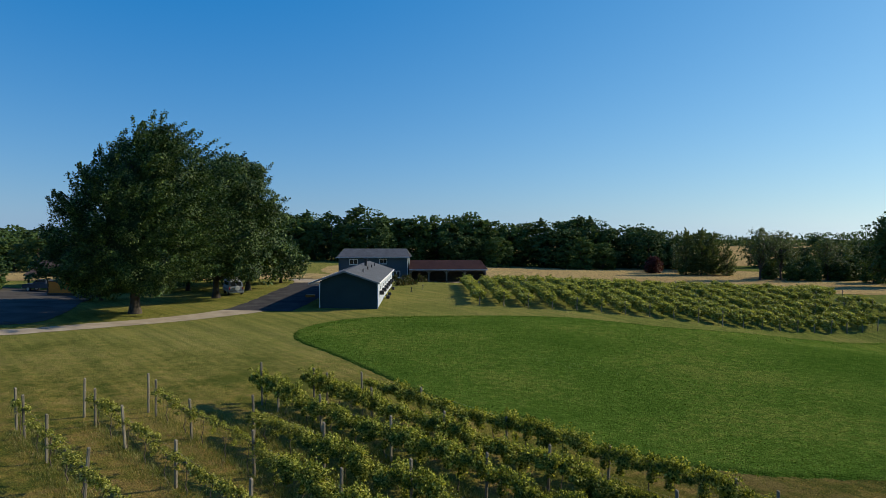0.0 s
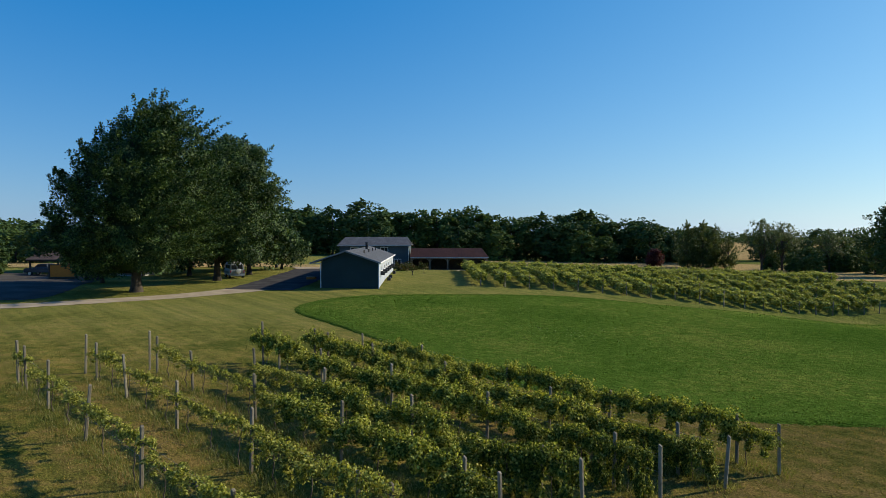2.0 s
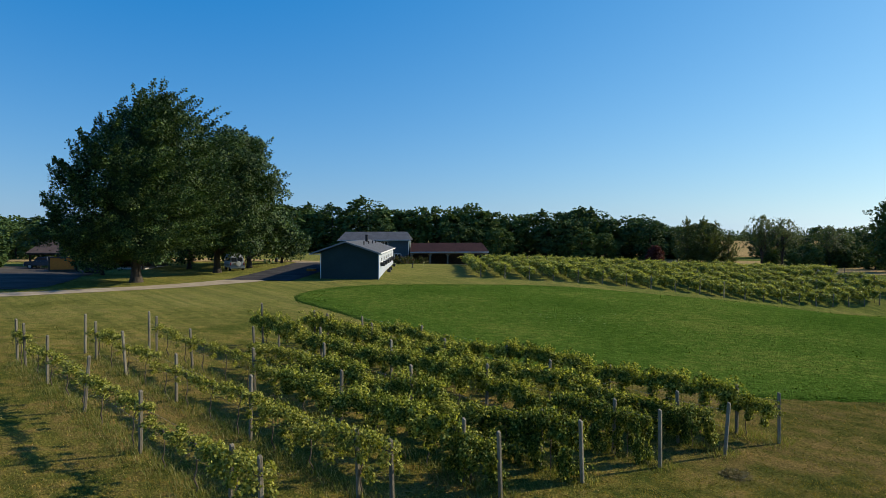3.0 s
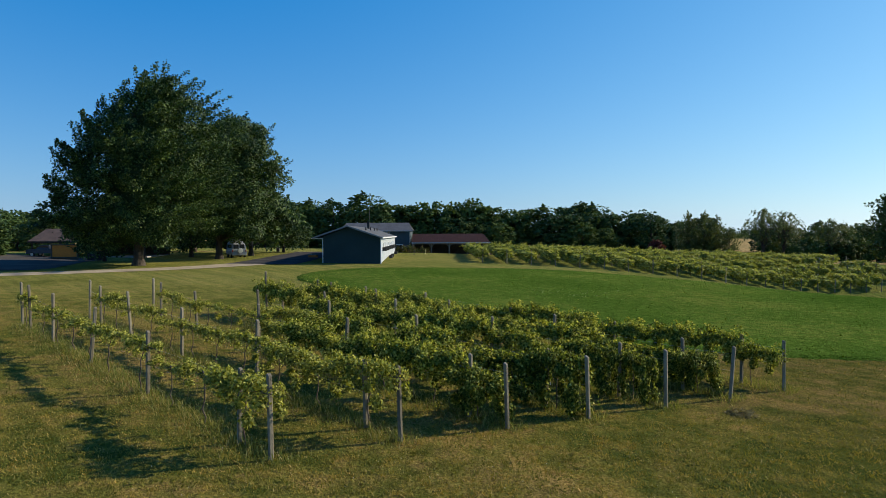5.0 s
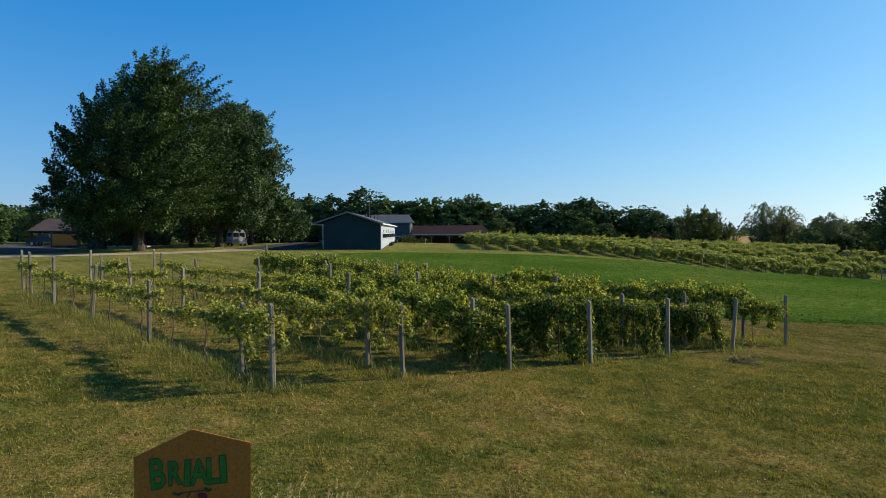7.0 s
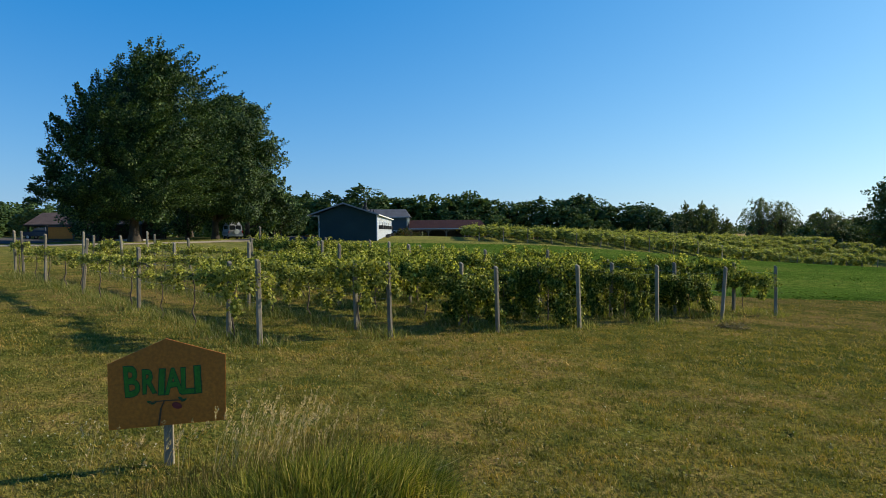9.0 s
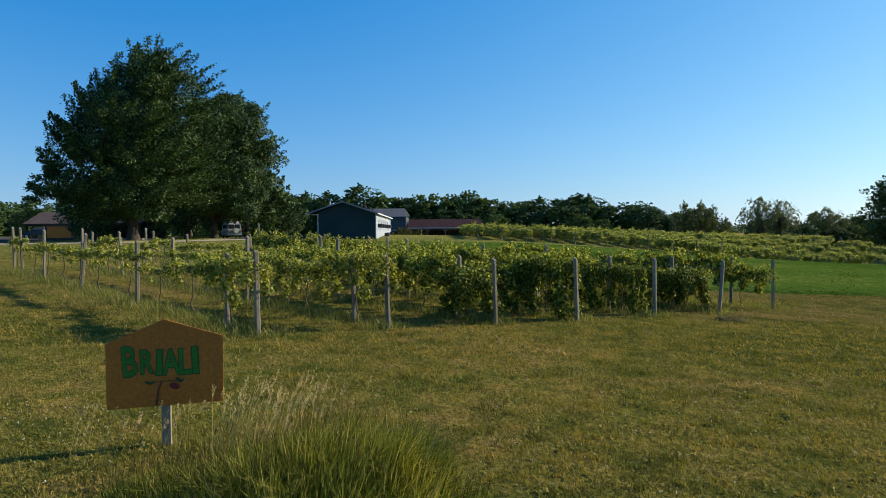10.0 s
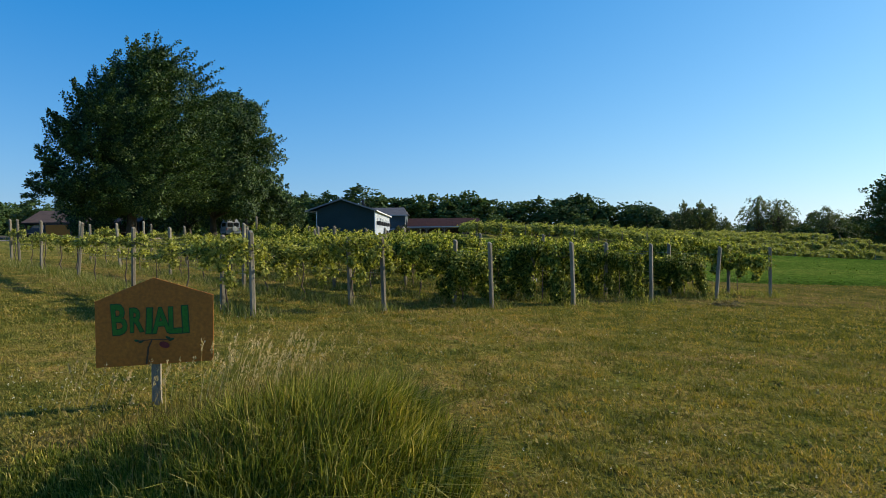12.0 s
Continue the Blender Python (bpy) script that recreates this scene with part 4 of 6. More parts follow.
# ---- far vineyard ----
far_made, far_post = [], None
FAR_ROWS = 22
for row in range(FAR_ROWS):
    bx = 4.6 + row * 3.05
    y0 = 76.5 + max(0, bx - 36) * 0.42
    y1 = 113 + pr.uniform(-1, 1) + max(0, bx - 45) * 0.15
    if row < 2:
        y1 = 108
    sparse = max(0.0, (bx - 58) / 24)
    y = y0 + 1.0
    while y < y1:
        if pr.random() > sparse:
            x = bx - 0.02 * (y - y0)
            m = pose(x, y, gz(x, y), 0, 0, 90) @ Matrix.Diagonal((1, pr.uniform(0.9, 1.3), pr.uniform(0.84, 1.08), 1))
            if len(far_made) < 5:
                far_made.append(vine(m, "bushy yellow-green grapevine in the far vineyard", 400 + len(far_made), 0.2, 2.1, "far vineyard vines", VINELEAF_FAR, top=1.42, wide=0.24, round=0.46, clumps=5, per_clump=80, skirt=4, hem=0.8, shoots=12, per_shoot=11, lift=0.6, light=FAR_SUN))
            else:
                copy_thing(far_made[pr.randrange(5)], m)
        y += 2.35
    y = y0
    while y < y1 + 1:
        x = bx - 0.02 * (y - y0)
        m = pose(x, y, gz(x, y), pr.gauss(0, 2), pr.gauss(0, 2), pr.uniform(0, 90)) @ Matrix.Diagonal((1, 1, pr.uniform(0.92, 1.12), 1))
        if far_post is None:
            far_post = part("trellis_post", post_bm(1.6, 0.11), POST, None)
            tagged(far_post, "brown wooden trellis post in the far vineyard", "post", "far trellis posts")
            far_post.matrix_world = m
        else:
            copy_thing(far_post, m)
        y += 7.05
    pts = [(bx - 0.02 * (y - y0), y, gz(bx, y) + 1.5) for y in np.linspace(y0, y1, 14)]
    v, f = tube_arrays(pts, np.full(14, 0.005), 3)
    tagged(new("trellis_wire", mesh_of("trellis_wire", v, f, GALV)), "wire strung along a far vineyard row", "wire", "far trellis wires")


# ---- buildings ----
def siding(parent, name, a, b, z0, z1, material, board=0.2, thick=0.03, openings=(), gable=None):
    """A wall from a to b (plan points) of lapped boards, one mesh; openings are (s0, s1, z0, z1) along it; gable gives the top by s."""
    a, b = Vector((*a, 0)), Vector((*b, 0))
    d = (b - a).normalized()
    out = Vector((d.y, -d.x, 0))
    L = (b - a).length
    verts, faces = [], []
    # one sheet of lapped boards, each stepping out over the one below, with a flat back and cut openings
    top = z1 if gable is None else gable[2]
    marks = sorted({z1, top, *[z for q in openings for z in q[2:]]})
    levels = [z0]
    while levels[-1] < top - 1e-4:
        nxt = min(levels[-1] + board, top)
        cut = [k for k in marks if levels[-1] + 1e-4 < k < nxt - 1e-4]
        levels.append(cut[0] if cut else nxt)
    rows = []
    for k in range(len(levels) - 1):
        rows += [(levels[k], thick), (levels[k + 1], 0.008)]
    cols = sorted({0.0, L, *[s for q in openings for s in q[:2]]})

    def along(z, s):
        if gable is None or z <= z1 + 1e-4:
            return s
        k = (z - z1) / (gable[2] - z1)
        lo, hi = gable[0] + (gable[3] - gable[0]) * k, gable[1] + (gable[3] - gable[1]) * k
        return lo + (hi - lo) * s / L
    n = len(cols)
    for z, o in rows:
        for depth in (o, -0.1):
            for s in cols:
                verts.append(a + d * along(z, s) + out * depth + Vector((0, 0, z)))

    def hole(i, k):
        zm, sm = (rows[k][0] + rows[k + 1][0]) / 2, (cols[i] + cols[i + 1]) / 2
        return any(q[0] < sm < q[1] and q[2] - 1e-4 <= rows[k][0] and rows[k + 1][0] <= q[3] + 1e-4 and q[2] < zm + 1e-4 < q[3] + 2e-4 for q in openings)
    for k in range(len(rows) - 1):
        for i in range(n - 1):
            if hole(i, k):
                continue
            q, u = 2 * n * k + i, 2 * n * (k + 1) + i
            faces += [(q, q + 1, u + 1, u), (q + n + 1, q + n, u + n, u + n + 1)]
            if i == 0 or hole(i - 1, k):
                faces.append((q + n, q, u, u + n))
            if i == n - 2 or hole(i + 1, k):
                faces.append((q + 1, q + n + 1, u + n + 1, u + 1))
    return part(name, mesh_of(name, verts, faces, material), None, parent)


def slab_part(name, corners, thick, material, parent, label=""):
    """A flat roof plane or panel through four corners, with thickness downwards."""
    c = [Vector(p) for p in corners]
    n = (c[1] - c[0]).cross(c[3] - c[0]).normalized()
    if n.z < 0:
        n = -n
    v = [*c, *[p - n * thick for p in c]]
    f = [(0, 1, 2, 3), (7, 6, 5, 4), (0, 4, 5, 1), (1, 5, 6, 2), (2, 6, 7, 3), (3, 7, 4, 0)]
    bm = bmesh.new()
    bv = [bm.verts.new(p) for p in v]
    for q in f:
        bm.faces.new([bv[i] for i in q])
    return part(name, bm, material, parent, label)


def window(parent, at, w, h, out, cols=2, sash=0.06):
    """A framed window with panes; at is the middle, out the wall's outward way."""
    out = Vector(out)
    turn = math.degrees(math.atan2(out.y, out.x)) + 90
    M = pose(*at, 0, 0, turn)
    bm = bmesh.new()
    for sx in (-1, 1):
        box_bm((sash, 0.12, h + sash), (sx * w / 2, 0, 0), 0, bm)
    for sz in (-1, 1):
        box_bm((w - sash, 0.12, sash), (0, 0, sz * h / 2), 0, bm)
    for k in range(1, cols):
        box_bm((sash * 0.7, 0.08, h - sash), (-w / 2 + w * k / cols, 0, 0), 0, bm)
    bmesh.ops.transform(bm, matrix=M, verts=bm.verts)
    fr = part("window", bm, WHITE, parent, "white framed window")
    for k in range(cols):
        bm = box_bm((w / cols - sash, 0.02, h - sash), (-w / 2 + w * (k + 0.5) / cols, 0.01, 0))
        bmesh.ops.transform(bm, matrix=M, verts=bm.verts)
        part("pane", bm, GLASS, fr)
    bm = box_bm((w + 0.2, 0.16, 0.05), (0, -0.04, -h / 2 - 0.06))
    bmesh.ops.transform(bm, matrix=M, verts=bm.verts)
    part("sill", bm, WHITE, fr)
    return fr


# long low building beside the drive
TURN_B = 1.4
long_house = empty("long_building", pose(-10.8, 70, 0, 0, 0, TURN_B), "long low blue-grey building with a shallow shingle roof", "building")
zb = gz(-10.8, 70) - 0.02
XL, XR, LEN = -3.25, 3.25, 28.5
EAVE, PEAK = zb + 2.98, zb + 4.35
siding(long_house, "front_wall", (XL, 0), (XR, 0), zb - 0.3, EAVE + 0.12, BLUE, gable=(0, 6.5, PEAK - 0.14, 2.77))
acs = [3.2, 7.4, 11.6, 15.4, 19.2, 23.0]
siding(long_house, "side_wall", (XR, 0), (XR, LEN), zb - 0.3, EAVE, PALEWALL, openings=[(s + 0.95, s + 2.15, zb + 1.75, zb + 2.35) for s in acs])
siding(long_house, "side_wall", (XL, LEN), (XL, 0), zb - 0.3, EAVE + 0.2, BLUE)
siding(long_house, "back_wall", (XR, LEN), (XL, LEN), zb - 0.3, EAVE + 0.12, BLUE, gable=(0, 6.5, PEAK - 0.14, 3.73))
RX = -0.48                                       # ridge
OV_L, OV_R = -4.45, 3.5
slab_part("roof_slope", [(OV_L, -0.55, EAVE + 0.02), (RX, -0.55, PEAK), (RX, LEN + 0.5, PEAK), (OV_L, LEN + 0.5, EAVE + 0.02)], 0.09, SHINGLE, long_house)
slab_part("roof_slope", [(RX, -0.55, PEAK + 0.002), (OV_R, -0.55, EAVE + 0.02), (OV_R, LEN + 0.5, EAVE + 0.02), (RX, LEN + 0.5, PEAK + 0.002)], 0.09, SHINGLE, long_house)
# shingle courses as low steps
for side, ex in ((-1, OV_L), (1, OV_R)):
    v, f = [], []
    for k in range(1, 15):
        s = k / 15
        xx, zz = RX + (ex - RX) * s, PEAK + (EAVE + 0.02 - PEAK) * s
        x2, z2 = RX + (ex - RX) * (s - 0.05), PEAK + (EAVE + 0.02 - PEAK) * (s - 0.05)
        b0 = len(v)
        v += [(xx, -0.55, zz + 0.018), (xx, LEN + 0.5, zz + 0.018), (x2, LEN + 0.5, z2 + 0.004), (x2, -0.55, z2 + 0.004), (xx, -0.55, zz), (xx, LEN + 0.5, zz)]
        f += [(b0, b0 + 1, b0 + 2, b0 + 3), (b0, b0 + 4, b0 + 5, b0 + 1)]
    part("shingle_courses", mesh_of("shingle_courses", v, f, SHINGLE), None, long_house)
for (x0, z0), (x1, z1) in (((OV_L, EAVE), (RX, PEAK - 0.02)), ((RX, PEAK - 0.02), (OV_R, EAVE))):
    L = math.hypot(x1 - x0, z1 - z0)
    bm = box_bm((L, 0.04, 0.16), (0, 0, 0))
    bmesh.ops.transform(bm, matrix=Matrix.Translation(((x0 + x1) / 2, -0.575, (z0 + z1) / 2 - 0.045)) @ Matrix.Rotation(-math.atan2(z1 - z0, x1 - x0), 4, "Y"), verts=bm.verts)
    part("bargeboard", bm, TRIMGREY, long_house, "grey painted bargeboard")
part("gutter", box_bm((0.12, LEN + 1.05, 0.15), (OV_R + 0.06, LEN / 2, EAVE - 0.06), 0.02), WHITE, long_house, "white gutter")
part("gutter", box_bm((0.12, LEN + 1.05, 0.13), (OV_L - 0.06, LEN / 2, EAVE - 0.06), 0.02), WHITE, long_house)
part("downpipe", box_bm((0.08, 0.08, 2.85), (XL - 0.08, -0.05, zb + 1.42), 0.02), WHITE, long_house, "white downpipe")
bm = box_bm((1.25, 0.07, 0.07), (XL - 0.62, -0.05, EAVE - 0.12), 0.01)
part("downpipe_elbow", bm, WHITE, long_house)
part("corner_board", box_bm((0.1, 0.1, EAVE - zb + 0.2), (XR + 0.035, -0.035, (EAVE + zb) / 2 - 0.1)), PALEWALL, long_house)
part("foundation", box_bm((6.36, LEN - 0.1, 0.75), (0, LEN / 2, zb - 0.25)), CONCRETE, long_house)
for s in acs:
    ac = part("air_conditioner", box_bm((0.5, 0.68, 0.46), (XR + 0.28, s, zb + 1.55), 0.02), DARKMETAL, long_house, "dark window air conditioner")
    part("grille", box_bm((0.02, 0.56, 0.36), (XR + 0.545, s, zb + 1.55)), RUBBER, ac)
    window(long_house, (XR - 0.02, s + 1.55, zb + 2.05), 1.1, 0.5, (1, 0, 0), 2, 0.05)
for s in (6.0, 12.0, 17.5, 22.0):
    bm = bmesh.new()
    bmesh.ops.create_cone(bm, cap_ends=True, segments=10, radius1=0.08, radius2=0.08, depth=0.5, matrix=Matrix.Translation((1.0, s, PEAK - 0.33)))
    part("vent_pipe", bm, DARKMETAL, long_house)
flue = part("flue", box_bm((0.34, 0.34, 1.1), (0.2, 17.0, PEAK + 0.12), 0.03), DARKMETAL, long_house, "dark square metal flue")
part("cap", box_bm((0.46, 0.46, 0.08), (0.2, 17.0, PEAK + 0.71), 0.02), DARKMETAL, flue)
# things lying along the sunny wall
for s, sz in ((9.5, 0.5), (13, 0.4), (21, 0.6)):
    pos = long_house.matrix_world @ Vector((XR + 0.6, s, 0))
    bm = box_bm((0.45, sz, 0.42), (0, 0, 0.21), 0.04)
    ob = part("utility_box", bm, DARKMETAL, None)
    ob.matrix_world = pose(pos.x, pos.y, gz(pos.x, pos.y), 0, 0, TURN_B)
    tagged(ob, "dark grey utility box beside the pale wall", "utility box", "boxes along the wall")

# two-storey house
HY = 126.0
house = empty("house", pose(-14.4, HY, 0), "two-storey blue-grey house with a grey shingle roof", "house")
zh = gz(-12, HY) - 0.05
W2, HE, HP, HD = 7.15, zh + 4.95, zh + 6.65, 8.0
siding(house, "front_wall", (-W2, 0), (W2, 0), zh - 0.5, HE, HOUSEBLUE, openings=[(8.4, 10.0, zh + 3.55, zh + 4.55), (11.2, 12.7, zh + 0.75, zh + 2.1), (2.2, 4.0, zh + 3.4, zh + 4.5)])
siding(house, "side_wall", (W2, 0), (W2, HD), zh - 0.5, HE, HOUSEBLUE)
siding(house, "back_wall", (W2, HD), (-W2, HD), zh - 0.5, HE, HOUSEBLUE)
siding(house, "side_wall", (-W2, HD), (-W2, 0), zh - 0.5, HE, HOUSEBLUE)
window(house, (9.2 - W2, 0.02, zh + 4.05), 1.5, 0.95, (0, -1, 0), 2, 0.09)
window(house, (11.95 - W2, 0.02, zh + 1.42), 1.4, 1.28, (0, -1, 0), 2, 0.1)
window(house, (3.1 - W2, 0.02, zh + 3.95), 1.7, 1.05, (0, -1, 0), 2, 0.09)
o = 0.45
for pts in ([(-W2 - o, -o, HE), (W2 + o, -o, HE), (W2 - 0.55, HD / 2, HP), (-W2 + 0.55, HD / 2, HP)], [(W2 + o, HD + o, HE), (-W2 - o, HD + o, HE), (-W2 + 0.55, HD / 2, HP), (W2 - 0.55, HD / 2, HP)]):
    slab_part("roof_slope", pts, 0.1, SHINGLE, house)
for sx in (-1, 1):
    bm = bmesh.new()
    for tri in (((sx * (W2 + o), -o, HE), (sx * (W2 + o), HD + o, HE), (sx * (W2 - 0.55), HD / 2, HP)),):
        bm.faces.new([bm.verts.new(q) for q in tri])
    bmesh.ops.solidify(bm, geom=bm.faces[:], thickness=0.08)
    part("roof_end", bm, SHINGLE, house)
part("fascia", box_bm((2 * W2 + 1.0, 0.05, 0.18), (0, -o - 0.03, HE - 0.08)), PALEWALL, house)
part("downpipe", box_bm((0.1, 0.1, 4.4), (W2 - 0.1, -0.08, zh + 2.6), 0.02), WHITE, house, "white downpipe")
bm = bmesh.new()
bmesh.ops.create_cone(bm, cap_ends=True, segments=6, radius1=0.014, radius2=0.01, depth=5.6, matrix=Matrix.Translation((-1.9, 5.2, HP + 1.6)))
mast = part("antenna_mast", bm, GALV, house, "thin television antenna mast")
bm = box_bm((3.0, 0.03, 0.03), (-1.9, 5.2, HP + 4.3))
for k in range(7):
    box_bm((0.03, 1.1 - 0.1 * k, 0.03), (-3.2 + 0.42 * k, 5.2, HP + 4.35), 0, bm)
part("antenna", bm, GALV, mast)

# open shed with a red-brown roof
shed = empty("open_shed", pose(1.0, HY - 0.6, 0), "open-fronted dark timber shed with a red-brown metal roof", "shed")
zs = gz(1, HY + 2) - 0.05
SW, SD, SE, SP = 7.85, 7.0, zs + 3.0, zs + 4.75
slab_part("roof_slope", [(-SW - 0.1, -0.7, SE), (SW + 0.3, -0.7, SE), (SW - 0.9, SD / 2, SP), (-SW - 0.1, SD / 2, SP)], 0.08, REDROOF, shed)
slab_part("roof_slope", [(SW + 0.3, SD + 0.7, SE), (-SW - 0.1, SD + 0.7, SE), (-SW - 0.1, SD / 2, SP), (SW - 0.9, SD / 2, SP)], 0.08, REDROOF, shed)
for k in range(26):                               # standing seams
    x = -SW + 0.3 + k * 0.6
    top = min(x, SW - 0.95)
    bm = bmesh.new()
    q = [(x - 0.02, -0.72, SE), (x + 0.02, -0.72, SE), (top + 0.02, SD / 2, SP), (top - 0.02, SD / 2, SP)]
    lo = [bm.verts.new(p) for p in q]
    hi = [bm.verts.new((p[0], p[1], p[2] + 0.018)) for p in q]
    bm.faces.new(hi)
    for i in range(4):
        bm.faces.new((lo[i], lo[(i + 1) % 4], hi[(i + 1) % 4], hi[i]))
    part("roof_seam", bm, REDROOF, shed)
part("fascia", box_bm((2 * SW + 0.4, 0.06, 0.2), (0.1, -0.73, SE - 0.1)), PALEWALL, shed, "pale fascia board")
siding(shed, "back_wall", (SW, SD), (-SW, SD), zs - 0.4, SE, DARKWOOD)
siding(shed, "side_wall", (SW, 0), (SW, SD), zs - 0.4, SE, DARKWOOD)
siding(shed, "side_wall", (-SW, SD), (-SW, 0), zs - 0.4, SE, DARKWOOD)
part("floor_slab", box_bm((2 * SW - 0.3, SD - 0.2, 0.5), (0, SD / 2, zs - 0.2)), CONCRETE, shed)
for x in (-SW + 0.1, -3.9, -0.25, 3.5, SW - 0.1):
    p = part("post", box_bm((0.24, 0.24, SE - zs + 0.3), (x, -0.2, (SE + zs) / 2 - 0.15), 0.02), TIMBER, shed, "grey-brown timber post")
    for sgn in (-1, 1):
        if abs(x + sgn) > SW:
            continue
        bm = box_bm((0.95, 0.12, 0.14))
        bmesh.ops.transform(bm, matrix=Matrix.Translation((x + sgn * 0.42, -0.2, SE - 0.5)) @ Matrix.Rotation(-sgn * radians(48), 4, "Y"), verts=bm.verts)
        part("brace", bm, TIMBER, p)
part("beam", box_bm((2 * SW, 0.2, 0.25), (0, -0.2, SE - 0.28)), TIMBER, shed)

# open pavilion with a brown roof beyond the car park
PX, PY = -54.5, 93.0
pav = empty("pavilion", pose(PX, PY, 0), "open picnic pavilion with a brown shingle roof on posts", "pavilion")
zp = gz(PX, PY) - 0.05
PW, PD, PE, PP = 9.0, 8.0, zp + 2.45, zp + 4.4
for pts in ([(-PW, -0.6, PE), (PW, -0.6, PE), (PW, PD / 2, PP), (-PW, PD / 2, PP)], [(PW, PD + 0.6, PE), (-PW, PD + 0.6, PE), (-PW, PD / 2, PP), (PW, PD / 2, PP)]):
    slab_part("roof_slope", pts, 0.12, BROWNROOF, pav)
part("fascia", box_bm((2 * PW, 0.06, 0.2), (0, -0.63, PE - 0.1)), DARKWOOD, pav)
for x in (-8.6, -4.3, 0, 4.3, 8.6):
    for y in (-0.1, PD + 0.1):
        part("post", box_bm((0.22, 0.22, PE - zp + 0.4), (x, y, (PE + zp) / 2 - 0.2), 0.02), DARKWOOD, pav)
for sy in (-0.1, PD + 0.1):
    part("beam", box_bm((2 * PW - 0.3, 0.18, 0.24), (0, sy, PE - 0.22)), DARKWOOD, pav)
part("floor_slab", box_bm((2 * PW - 0.4, PD, 0.4), (0, PD / 2, zp - 0.15)), CONCRETE, pav)
siding(pav, "end_wall", (-1, PD - 0.4), (8.6, PD - 0.4), zp, PE - 0.35, DARKWOOD)

# framed orange panel on legs by the car park
bx, by = -53.25, 85.0
board = empty("display_board", pose(bx, by, gz(bx, by), 0, 0, 3), "large yellow-orange panel in a dark timber frame beside the car park", "board")
part("panel", box_bm((3.3, 0.05, 1.6), (0, 0, 1.15), 0.01), YELLOWBOARD, board, "yellow-orange panel")
for z in (0.27, 2.03):
    part("rail", box_bm((3.7, 0.14, 0.16), (0, 0, z), 0.01), DARKWOOD, board)
for x in (-1.77, 1.77):
    part("upright", box_bm((0.2, 0.16, 2.6), (x, 0, 0.9), 0.01), DARKWOOD, board)
part("kick_board", box_bm((3.3, 0.04, 0.2), (0, 0.02, 0.1)), DARKWOOD, board)


# ---- vehicles ----
def prism(profile, width, taper=0.0, bevel=0.05):
    """A body from its side outline (x along, z up), with the width across y, drawn in above the belt by taper."""
    bm = bmesh.new()
    zmin, zmax = min(z for _, z in profile), max(z for _, z in profile)
    rows = []
    for sgn in (-1, 1):
        row = []
        for x, z in profile:
            k = max(0, (z - zmin) / (zmax - zmin) - 0.5) * 2
            row.append(bm.verts.new((x, sgn * (width / 2 - taper * k), z)))
        rows.append(row)
    n = len(profile)
    bm.faces.new(rows[0])
    bm.faces.new(rows[1][::-1])
    for i in range(n):
        bm.faces.new((rows[0][i], rows[1][i], rows[1][(i + 1) % n], rows[0][(i + 1) % n]))
    bmesh.ops.recalc_face_normals(bm, faces=bm.faces)
    if bevel:
        bmesh.ops.bevel(bm, geom=bm.edges[:], offset=bevel, segments=2, affect="EDGES")
    return bm


def wheel(parent, x, y, r=0.36, w=0.24):
    bm = bmesh.new()
    bmesh.ops.create_cone(bm, cap_ends=True, segments=24, radius1=r, radius2=r, depth=w, matrix=Matrix.Translation((x, y, r)) @ Matrix.Rotation(radians(90), 4, "X"))
    bmesh.ops.bevel(bm, geom=[e for e in bm.edges if e.calc_face_angle(0) > 1], offset=0.04, segments=2, affect="EDGES")
    tyre = part("wheel", bm, RUBBER, parent)
    bm = bmesh.new()
    bmesh.ops.create_cone(bm, cap_ends=True, segments=16, radius1=r * 0.58, radius2=r * 0.5, depth=w + 0.03, matrix=Matrix.Translation((x, y, r)) @ Matrix.Rotation(radians(90), 4, "X"))
    part("rim", bm, GALV, tyre)


vx, vy = -29.75, 86.4
van = empty("camper_van", pose(vx, vy, gz(vx, vy), 0, 0, -62), "white and grey high-roofed camper van parked under a tree", "van")
part("body", prism([(2.6, 0.45), (2.66, 1.0), (2.6, 1.28), (2.44, 1.95), (2.3, 2.06), (-2.5, 2.06), (-2.65, 1.2), (-2.7, 0.45)], 2.0, 0.2, 0.09), VANPAINT, van)
part("high_roof", prism([(2.25, 2.0), (2.0, 2.28), (1.6, 2.4), (-2.1, 2.4), (-2.4, 2.0)], 1.64, 0.24, 0.1), VANPAINT, van, "white raised fibreglass roof")
part("side_band", box_bm((4.6, 2.06, 0.32), (-0.2, 0, 0.85), 0.03), surface("grey_blue_paint", [(0.3, (0.1, 0.125, 0.17)), (0.7, (0.13, 0.155, 0.2))], 1, 40, 0.35, 0.02), van, "grey-blue side band")
for sy in (-0.4, 0.4):
    bm = box_bm((0.05, 0.66, 0.58), (0, 0, 0), 0.02)
    bmesh.ops.transform(bm, matrix=Matrix.Translation((2.54, sy, 1.6)) @ Matrix.Rotation(radians(-13), 4, "Y"), verts=bm.verts)
    part("rear_window", bm, GLASS, van, "dark rear window")
    part("door_handle", box_bm((0.05, 0.05, 0.16), (2.67, sy * 0.2, 1.16), 0.01), DARKMETAL, van)
for sy in (-0.92, 0.92):
    for x, w in ((1.5, 0.9), (0.3, 0.95), (-1.0, 0.95)):
        part("side_window", box_bm((w, 0.06, 0.5), (x, sy, 1.6), 0.02), GLASS, van)
bm = bmesh.new()
